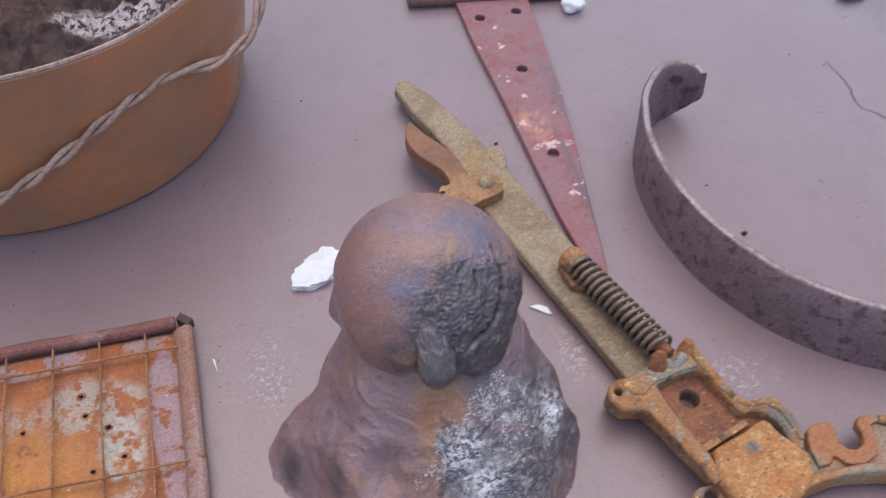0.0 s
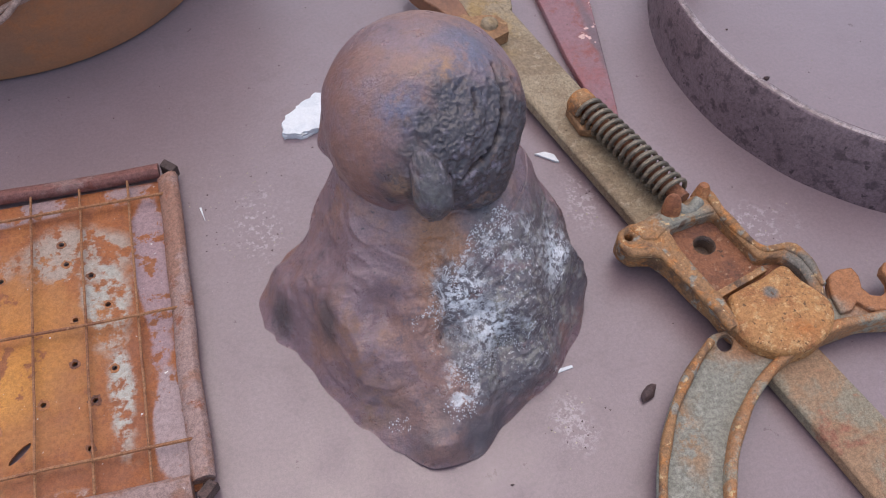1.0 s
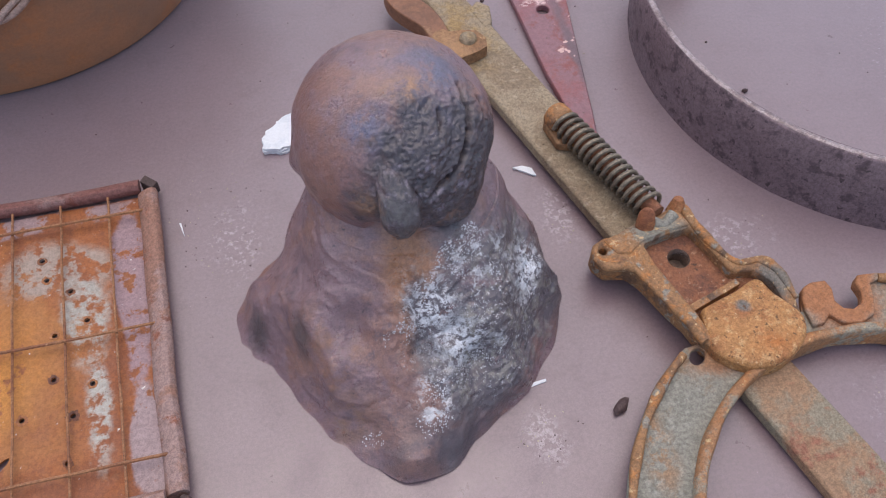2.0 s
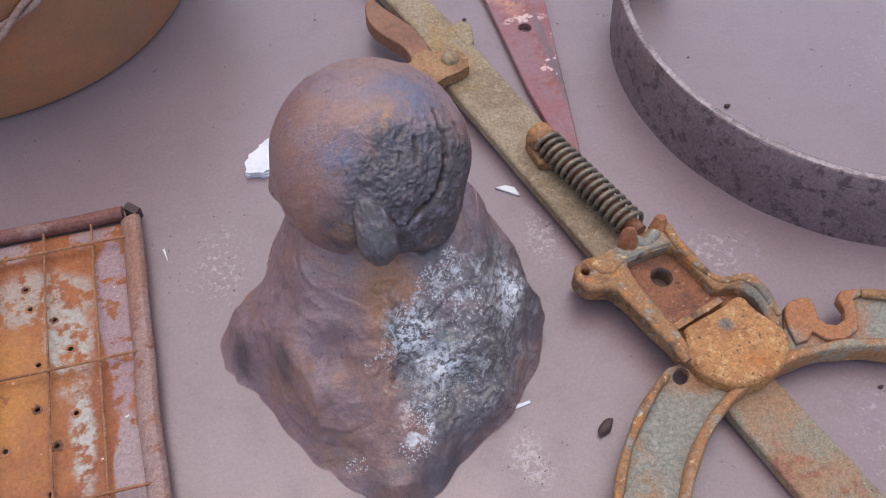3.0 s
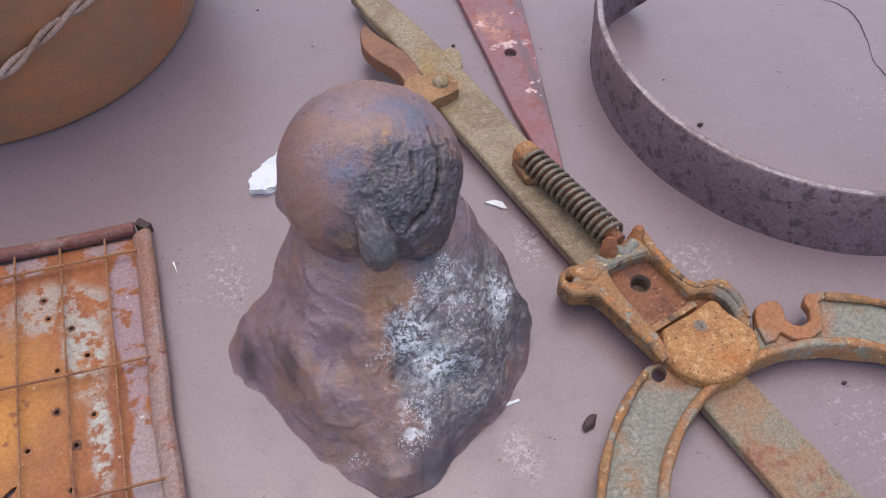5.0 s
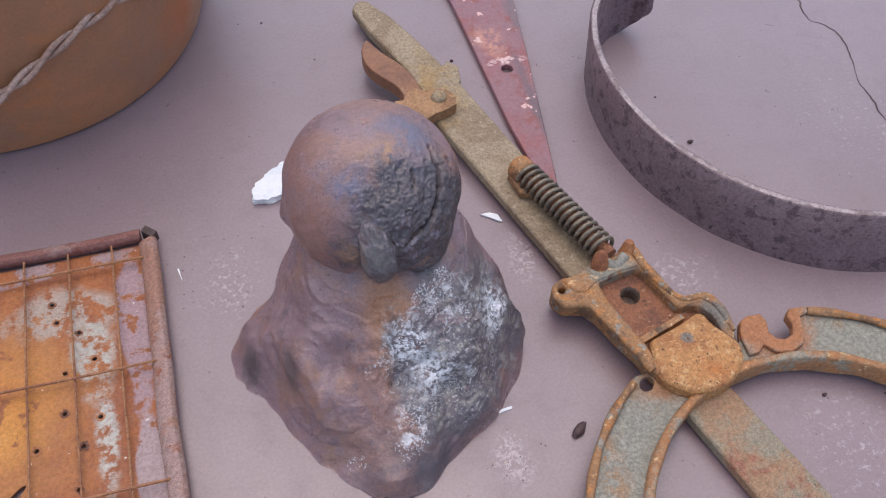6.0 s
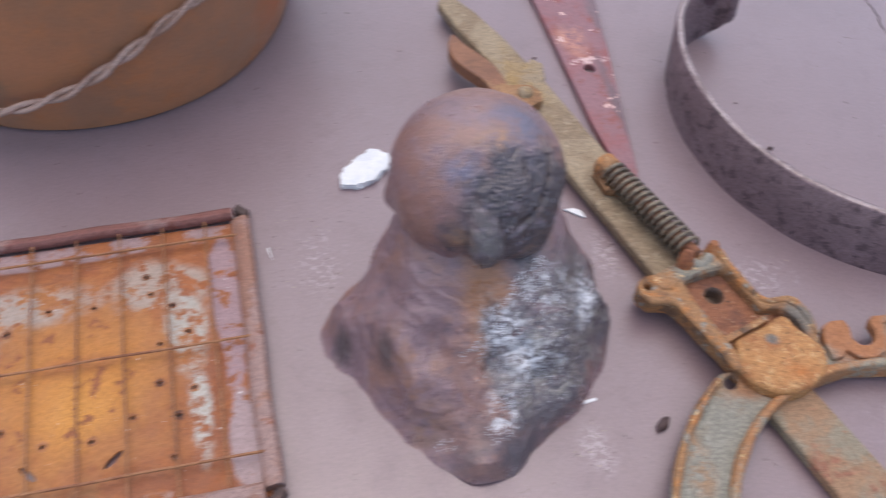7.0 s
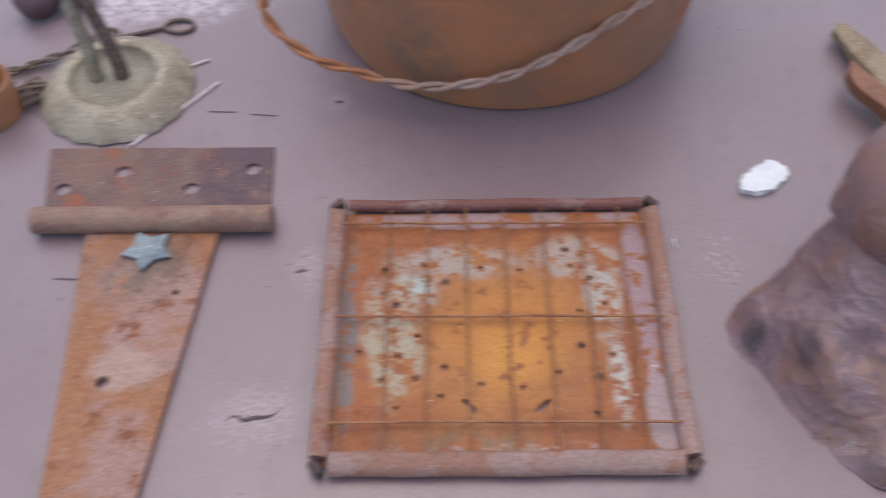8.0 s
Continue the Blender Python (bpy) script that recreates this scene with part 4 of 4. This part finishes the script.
part("leaf", slab([(0.2800, 0.2550), (0.4050, 0.2410), (0.4110, 0.2950), (0.2860, 0.3090)], [ring(0.30, 0.285, 0.004), ring(0.392, 0.274, 0.004)], 0.0004, 0.0044), M_plate, hinge, "dark rusty hinge leaf", bevel=0.0006)

# ---- rusty strap hinge with a star on it ----
hinge2 = thing("strap_hinge", (-0.215, -0.03, 0), "orange and brown rusted tee strap hinge lying flat", "hinge", "strap hinges")
part("leaf", slab([(-0.2935, 0.0535), (-0.1440, 0.0525), (-0.1410, -0.0040), (-0.2835, -0.0040)], [ring(-0.2763, 0.0177, 0.0047, 14), ring(-0.2405, 0.0321, 0.0047, 14), ring(-0.1937, 0.0171, 0.0047, 14), ring(-0.1560, 0.0334, 0.0047, 14)], 0.0003, 0.0022),
     M_plate, hinge2, "dark rusty leaf with four holes", bevel=0.0007)
part("knuckle", sweep([(-0.2850, -0.0130, 0.0085), (-0.1370, -0.0130, 0.0085)], 0.0085, 18), M_barrel, hinge2, "rolled pinkish rusty knuckle", bevel=0.0008)
STRAP2 = [(-0.2530, -0.0160), (-0.1700, -0.0160), (-0.1745, -0.0600), (-0.1810, -0.1200), (-0.1885, -0.1900), (-0.1950, -0.2500), (-0.2010, -0.2800), (-0.2180, -0.2860), (-0.2300, -0.2780), (-0.2345, -0.2400), (-0.2380, -0.1900), (-0.2430, -0.1200), (-0.2480, -0.0700)]
part("strap", slab(STRAP2, [ring(-0.2200, -0.1235, 0.0036, 16), ring(-0.1895, -0.0645, 0.0018, 10), ring(-0.2140, -0.205, 0.0036, 14)], 0.0004, 0.0048), M_strap, hinge2, "orange rusted tapering strap", bevel=0.0008)
star = []
for k in range(10):
    r = 0.0165 if k % 2 == 0 else 0.0096
    a = radians(-94) + 2 * math.pi * k / 10
    star.append((-0.2105 + r * math.cos(a), -0.0350 + r * 0.95 * math.sin(a)))
bm = slab(star, (), 0.0052, 0.0082)
tip = bm.verts.new((-0.2105, -0.0350, 0.0064))
tops = [f for f in bm.faces if all(v.co.z > 0.008 for v in f.verts)]
bmesh.ops.delete(bm, geom=tops, context="FACES_KEEP_BOUNDARY")
bm.verts.ensure_lookup_table()
upper = sorted([v for v in bm.verts if abs(v.co.z - 0.0082) < 1e-5], key=lambda v: math.atan2(v.co.y + 0.0350, v.co.x + 0.2105))
for k, v in enumerate(upper):
    bm.faces.new((v, upper[(k + 1) % len(upper)], tip))
solo("metal_star", bm, M_star, (-0.2105, -0.035, 0.0052), "small grey galvanised five-pointed metal star on the hinge", "star", bevel=0.0005)

# ---- rusted pan with wire grid ----
pan = thing("metal_pan", (0.0, -0.09, 0), "shallow orange-rusted metal pan with rolled rims and wire grid", "pan")
HOLES = [(-0.067, -0.049), (-0.044, -0.046), (-0.010, -0.048), (-0.031, -0.058), (0.013, -0.050), (-0.067, -0.066), (-0.060, -0.074), (-0.042, -0.076), (0.043, -0.047), (0.054, -0.056),
         (0.061, -0.074), (0.046, -0.079), (0.045, -0.102), (0.062, -0.108), (0.031, -0.119), (0.053, -0.122), (0.011, -0.128), (-0.012, -0.126), (-0.032, -0.115), (-0.058, -0.108),
         (-0.067, -0.123), (-0.048, -0.122), (-0.047, -0.095), (-0.080, -0.105), (0.050, -0.144), (-0.058, -0.140), (-0.034, -0.133), (0.041, -0.035)]
cuts = [ring(x, y, 0.0013, 10) for x, y in HOLES]
cuts += [ring(-0.0185, -0.139, 0.0058, 12, 0.0016, radians(-48)), ring(0.021, -0.1395, 0.0062, 12, 0.0016, radians(42))]
part("base", slab([(-0.0955, -0.0066), (0.0940, -0.0064), (0.0940, -0.173), (-0.0955, -0.173)], cuts, 0.0022, 0.0034), M_pan, pan, "orange-rusted perforated base with pale enamel patches")
ROLL = [(-1.0, -0.9), (-1.0, -0.2), (-0.55, 0.25), (0.15, 0.62), (0.62, 0.72), (0.95, 0.45), (1.05, -0.1), (0.85, -0.75), (0.35, -0.95)]
RIMS = (((-0.0968, -0.0040), (-0.0968, -0.1745), -1, 0.0050, M_panrim, "pinkish rusty rolled rim"), ((0.0948, -0.0040), (0.0948, -0.1745), 1, 0.0050, M_panrim, "pinkish rusty rolled rim"),
        ((-0.0950, -0.0015), (0.0950, -0.0015), -1, 0.0042, M_redrim, "dark red rusty rolled rim"), ((-0.0960, -0.1738), (0.0945, -0.1738), 1, 0.0056, M_panrim, "wide pinkish rolled rim"))
for a, b, way, r, coat, note in RIMS:
    p, q = Vector((*a, 0)), Vector((*b, 0))
    run = (q - p).normalized()
    p, q = p + run * 0.004, q - run * 0.004
    pts = []
    for k in range(33):
        c = p.lerp(q, k / 32)
        pts.append((c.x + 0.0009 * noise.noise(c * 25), c.y + 0.0009 * noise.noise(c * 25 + Vector((3, 0, 0))), r + 0.0030 + 0.0005 * noise.noise(c * 40)))
    shape = [(u if way < 0 else -u, v) for u, v in ROLL]
    part("rolled_rim", sweep(pts, r, profile=shape), coat, pan, note)
# solid corner blocks; their dark colour stands for shade in the open gaps
for x, y, a in ((-0.099, -0.001, 135), (0.0975, -0.001, 45), (0.0978, -0.1768, -45), (-0.0992, -0.1768, -135)):
    d = Vector((math.cos(radians(a)), math.sin(radians(a)), 0))
    e = Vector((-d.y, d.x, 0))
    c = Vector((x, y, 0.0))
    loop = [c + e * 0.004 - d * 0.004, c + e * 0.0045 + d * 0.0005, c - e * 0.0045 + d * 0.0005, c - e * 0.004 - d * 0.004]
    part("corner_gap", slab([(v.x, v.y) for v in loop], (), 0.0025, 0.0098, lambda u, w: 0.0010 * noise.noise(Vector((u * 400, w * 400, 0)))), M_dark, pan, "dark block for the shaded corner gap", bevel=0.0005)
for k, (x, y) in enumerate(HOLES):           # dark rust round each hole
    r = 0.0022 + 0.0014 * abs(noise.noise(Vector((x * 300, y * 300, 2))))
    turn = [2 * math.pi * j / 14 for j in range(14)]
    wide = [r * (1 + 0.5 * noise.noise(Vector((3 * math.cos(w), 3 * math.sin(w), k * 1.7)))) for w in turn]
    scab = slab([(x + q * math.cos(w), y + q * math.sin(w)) for q, w in zip(wide, turn)], (ring(x, y, 0.0013, 10),), 0.0033, 0.0036)
    part("rust_scab", scab, M_tooth if k % 3 else M_recess, pan)
for y in (-0.0185, -0.0855, -0.1515):
    pts = [(-0.095 + 0.1885 * k / 20, y - 0.0012 * (k / 20 - 0.5) + 0.0006 * noise.noise(Vector((k * 0.3, y * 90, 0))), 0.0088) for k in range(21)]
    part("grid_wire", sweep(pts, 0.00085, 6), M_gridwire, pan, "thin rusty cross wire")
for k in range(8):
    x = -0.0883 + 0.0233 * k
    pts = [(x + 0.0005 * noise.noise(Vector((j * 0.4, x * 70, 0))), -0.004 - 0.168 * j / 16, 0.0072) for j in range(17)]
    part("grid_wire", sweep(pts, 0.00065, 6), M_gridwire, pan, "thin rusty wire")

# ---- iron hoop ----
hoop = thing("iron_hoop", (0.5255, 0.0183, 0), "purple-brown rusted flat iron hoop standing on edge, open end", "hoop")
HC, HR = Vector((0.5255, 0.0183, 0)), 0.1460
path = [HC + HR * Vector((math.cos(radians(a)), math.sin(radians(a)), 0)) for a in [20 - 3.2 * k for k in range(67)]]
tail = smooth_line([path[-1], (0.3915, 0.0720, 0), (0.4040, 0.0890, 0), (0.4170, 0.0990, 0), (0.4290, 0.0990, 0), (0.4360, 0.0920, 0), (0.4370, 0.0850, 0)], 8)
path = [*path, *tail[1:]]
LEAN = Vector((0.0005, 0.0085, 0.0405))


def leaning_band(run, half, top_half, foot):
    """A band standing on run and leaning by LEAN; foot(t) is the share of its height that is broken away below."""
    out = bmesh.new()
    rows = []
    for k, p in enumerate(run):
        a, b = run[max(k - 1, 0)], run[min(k + 1, len(run) - 1)]
        side = (b - a).cross(Vector((0, 0, 1))).normalized()
        low = foot(k / (len(run) - 1))
        wob = side * 0.0006 * noise.noise(p * 40)
        row = []
        for u, h in ((half, low), (half, 0.5), (half, 0.975), (top_half, 1.0), (-top_half, 1.0), (-half, 0.975), (-half, 0.5), (-half, low)):
            row.append(out.verts.new(p + side * u + LEAN * max(h, low) + wob))
        rows.append(row)
    for one, two in zip(rows, rows[1:]):
        for j in range(8):
            i = (j + 1) % 8
            out.faces.new((one[j], one[i], two[i], two[j]))
    out.faces.new(rows[0])
    out.faces.new(rows[-1])
    return out


part("band", leaning_band(path, 0.0026, 0.0018, lambda t: 0.0 if t < 0.80 else 0.60 * ((t - 0.80) / 0.20) ** 1.4), M_hoop, hoop)
part("edge", sweep([p + LEAN + Vector((0, 0, 0.0001)) for p in path], 0.0016, 6, squash=0.3), M_hoopedge, hoop, "bright top edge, highlight in its colour")
# dark stub added where the band's end has a dark notch
part("rivet", sweep([(0.4265, 0.1065, 0.030), (0.4250, 0.1020, 0.030)], 0.0040, 12), M_plum, hoop, "dark stub in place of a notch")

# ---- plaster chips, flakes, stones ----
def chip(name, outline, h, material, label, category, seed=1, group=""):
    cx, cy = sum(p[0] for p in outline) / len(outline), sum(p[1] for p in outline) / len(outline)
    corners = [Vector((*p, 0)) for p in outline]
    dense = [a.lerp(b, k / 4) for a, b in zip(corners, [*corners[1:], corners[0]]) for k in range(4)] if h > 0.003 else corners
    bm = bmesh.new()
    for k in range(3 if h > 0.003 else 1):      # flaky layers
        z0, z1 = (h * (0.33 * k - 0.01 * (k > 0)), h * (0.33 * k + 0.33 + 0.01 * (k == 2))) if h > 0.003 else (0.0, h)
        loop = [(p.x + 0.0022 * noise.noise(p * 330 + Vector((k * 0.3, seed, 0))), p.y + 0.0022 * noise.noise(p * 330 + Vector((9, k * 0.3, 0)))) for p in dense]
        layer = slab(loop, (), z0, z1, None)
        me = bpy.data.meshes.new("layer")
        layer.to_mesh(me)
        layer.free()
        bm.from_mesh(me)
        bpy.data.meshes.remove(me)
    return solo(name, bm, material, (cx, cy, 0), label, category, group, bevel=0.0002)


chip("plaster_chip", [(0.1562, 0.0105), (0.1568, 0.0175), (0.1600, 0.0222), (0.1650, 0.0262), (0.1700, 0.0300), (0.1760, 0.0335), (0.1830, 0.0330), (0.1880, 0.0290), (0.1895, 0.0225), (0.1840, 0.0165), (0.1780, 0.0125), (0.1700, 0.0085), (0.1630, 0.0080)],
     0.0045, M_plaster, "jagged white plaster chip on the slab", "chip", group="chips")
chip("plaster_chip", [(0.2838, -0.0318), (0.2890, -0.0308), (0.2938, -0.0335), (0.2948, -0.0382), (0.2915, -0.0380), (0.2880, -0.0350)], 0.0014, M_plaster, "small thin white plaster chip", "chip", group="chips")
chip("plaster_chip", [(0.1078, -0.0262), (0.1092, -0.0258), (0.1112, -0.0350), (0.1104, -0.0356), (0.1085, -0.0320)], 0.0012, M_plaster, "narrow white sliver on the slab", "chip", group="chips")
chip("plaster_chip", [(0.2540, -0.1545), (0.2622, -0.1530), (0.2630, -0.1541), (0.2548, -0.1557)], 0.0007, M_plaster, "tiny white sliver beside the casting", "chip", group="chips")
solo("bark_flake", pebble(0.2917, -0.1755, 0.0018, 0.0052, 0.0026, 0.0021, 4, 0.5, 2, radians(40)), M_flake, (0.2917, -0.1762, 0), "dark brown bark flake on the slab", "flake")
solo("white_stone", pebble(0.4000, 0.2255, 0.0048, 0.0085, 0.0075, 0.0055, 7, 0.35, 3), M_plaster, (0.4, 0.2255, 0), "small white stone on the slab", "stone", "white stones")
solo("white_stone", pebble(0.6200, 0.1950, 0.0040, 0.0130, 0.0060, 0.0045, 9, 0.35, 3), M_plaster, (0.62, 0.195, 0), "flat white stone on the slab", "stone", "white stones")

# ---- lamp base with yoke, chain and hook ----
base = thing("lamp_base", (-0.260, 0.110, 0), "tarnished grey-cream round lamp base with scalloped rim", "lamp base")
flute = lambda a, k: 1 + (0.040 * abs(math.sin(9 * a)) if 1 <= k <= 4 else 0)
part("foot", lathe([(0.051, 0.0), (0.052, 0.0015), (0.0505, 0.004), (0.047, 0.0075), (0.043, 0.011), (0.039, 0.0145), (0.035, 0.0165), (0.0315, 0.0165), (0.0295, 0.0150)], -0.260, 0.110, 96, flute, 1), M_cream, base, "scalloped foot")
part("dish", lathe([(0.0297, 0.0152), (0.028, 0.011), (0.023, 0.0085), (0.010, 0.0080), (0.003, 0.0080)], -0.260, 0.110, 64, None, 2), M_dish, base, "dull grey dish")
for foot, top, coat in (((-0.2560, 0.1160, 0.008), (-0.2640, 0.1210, 0.088), M_chain), ((-0.2740, 0.1140, 0.009), (-0.2730, 0.1210, 0.088), M_cream)):
    a, b = Vector(foot), Vector(top)
    part("yoke_leg", sweep([a.lerp(b, k / 6) + Vector((0.0012 * math.sin(k), 0, 0)) for k in range(7)], lambda t: 0.0052 - 0.0010 * t, 12), coat, base, "yoke leg")
part("yoke_lug", lathe([(0.0072, 0.080), (0.0094, 0.083), (0.0094, 0.093), (0.0064, 0.096), (0.003, 0.0955), (0.003, 0.085)], -0.2685, 0.121, 20), M_cream, base, "lug with dark hole")


def oval_link(c, along, flat, length, width, r):
    side = along.cross(Vector((0, 0, 1))).normalized()
    nrm = Vector((0, 0, 1))
    b = side if flat else (0.7 * nrm + 0.7 * side).normalized()
    return sweep([c + along * length * math.cos(a) + b * width * math.sin(a) for a in [2 * math.pi * k / 16 for k in range(16)]], r, 6, True)


chain = thing("chain", (-0.31, 0.12, 0), "brown rusted chain heaped beside the lamp base", "chain")
run = smooth_line([(-0.352, 0.132, 0.003), (-0.338, 0.128, 0.003), (-0.325, 0.133, 0.004), (-0.312, 0.139, 0.005), (-0.298, 0.150, 0.004), (-0.286, 0.168, 0.003)], 4)
for k in range(0, len(run) - 1, 2):
    part("chain_link", oval_link(run[k], (run[k + 1] - run[k]).normalized(), k % 4 == 0, 0.0065, 0.0032, 0.0011), M_chain, chain)
for k in range(22):
    a = random.uniform(0, 6.28)
    c = Vector((-0.318 + random.uniform(-0.018, 0.016), 0.104 + random.uniform(-0.010, 0.010), 0.003 + 0.006 * random.random()))
    part("chain_link", oval_link(c, Vector((math.cos(a * 0.3), math.sin(a * 0.3), 0)), k % 2 == 0, 0.0075, 0.0034, 0.0011), M_chain, chain)
hook = thing("hook", (-0.245, 0.17, 0), "thin brown iron hook with looped ends", "hook")
part("shank", sweep(smooth_line([(-0.272, 0.1625, 0.002), (-0.255, 0.168, 0.002), (-0.236, 0.174, 0.002)], 5), 0.0016, 8), M_chain, hook)
part("eye", sweep([(-0.2275 + 0.0105 * math.cos(a), 0.1755 + 0.0070 * math.sin(a), 0.002) for a in [2 * math.pi * k / 24 for k in range(24)]], 0.0016, 8, True), M_chain, hook)
part("bend", sweep([(-0.2780 + 0.0070 * math.cos(a), 0.166 + 0.0070 * math.sin(a), 0.002) for a in [radians(-60 + 12 * k) for k in range(23)]], 0.0014, 8), M_chain, hook)

# ---- dark knobs and straws ----
solo("rusty_ball", pebble(-0.336, 0.196, 0.013, 0.018, 0.017, 0.013, 3, 0.15, 3), M_plum, (-0.336, 0.196, 0), "dark plum-brown rusted iron ball", "ball", "iron balls")
solo("rusty_ball", pebble(-0.309, 0.206, 0.012, 0.014, 0.014, 0.012, 5, 0.15, 3), M_plum, (-0.309, 0.206, 0), "smaller plum-brown rusted iron ball", "ball", "iron balls")
solo("rusty_can", lathe([(0.020, 0.0), (0.021, 0.002), (0.021, 0.030), (0.0195, 0.031), (0.0185, 0.029), (0.018, 0.004)], -0.342, 0.088, 40), M_bucket, (-0.342, 0.088, 0), "small brown rusted can", "can")
for a, b in (((-0.2405, 0.0560), (-0.1901, 0.1158)), ((-0.2185, 0.1298), (-0.2008, 0.1393))):
    mid = ((a[0] + b[0]) / 2, (a[1] + b[1]) / 2, 0)
    solo("straw", sweep([(*a, 0.0011), (*b, 0.0011)], 0.0010, 8), M_straw, mid, "thin pale straw lying on the slab", "straw", "straws")

# ---- crumbs ----
def grit(spots, count, low, high, name, material, label):
    out = bmesh.new()
    for k in range(count):
        cx, cy, spread = random.choice(spots)
        x, y = random.gauss(cx, spread), random.gauss(cy, spread)
        r = random.uniform(low, high)
        vs = [out.verts.new((x + r * random.uniform(0.6, 1.5) * math.cos(2.1 * q + k), y + r * random.uniform(0.6, 1.5) * math.sin(2.1 * q + k), 0.0)) for q in range(3)]
        peak = out.verts.new((x, y, r * 0.7))
        for q in range(3):
            out.faces.new((vs[q], vs[(q + 1) % 3], peak))
    tagged(link(name, out, material), label, "grit", kind="stuff")


SPOTS = [(0.298, -0.066, 0.010), (0.380, -0.100, 0.014), (0.125, -0.040, 0.014), (0.128, -0.010, 0.012), (0.425, -0.210, 0.022), (0.255, -0.181, 0.009), (-0.115, -0.045, 0.008), (-0.135, -0.143, 0.012),
         (0.20, 0.05, 0.06), (0.45, 0.02, 0.06), (-0.05, 0.05, 0.06), (-0.16, -0.05, 0.04)]
grit(SPOTS, 200, 0.00025, 0.0006, "pale_grit", M_cream, "pale grit and paint dust strewn on the slab")
grit(SPOTS, 160, 0.0003, 0.0007, "dark_grit", M_flake, "fine dark grit strewn on the slab")

bm = bmesh.new()
for k in range(60):
    x, y = random.uniform(-0.34, 0.60), random.uniform(-0.26, 0.22)
    r = random.choice((0.0003, 0.0004, 0.0006))
    q = pebble(x, y, r * 0.6, r * random.uniform(1, 1.6), r, r * 0.8, k, 0.4, 1)
    me = bpy.data.meshes.new("tmp")
    q.to_mesh(me)
    q.free()
    bm.from_mesh(me)
    bpy.data.meshes.remove(me)
for x, y, r in ((0.4294, -0.0079, 0.0016), (0.3030, 0.0990, 0.0011), (0.2610, -0.052, 0.0010), (0.424, -0.189, 0.0012)):
    q = pebble(x, y, r * 0.6, r * 1.3, r, r * 0.8, 3, 0.4, 1)
    me = bpy.data.meshes.new("tmp")
    q.to_mesh(me)
    q.free()
    bm.from_mesh(me)
    bpy.data.meshes.remove(me)
tagged(link("crumbs", bm, M_flake), "tiny dark crumbs scattered on the slab", "crumbs", kind="stuff")
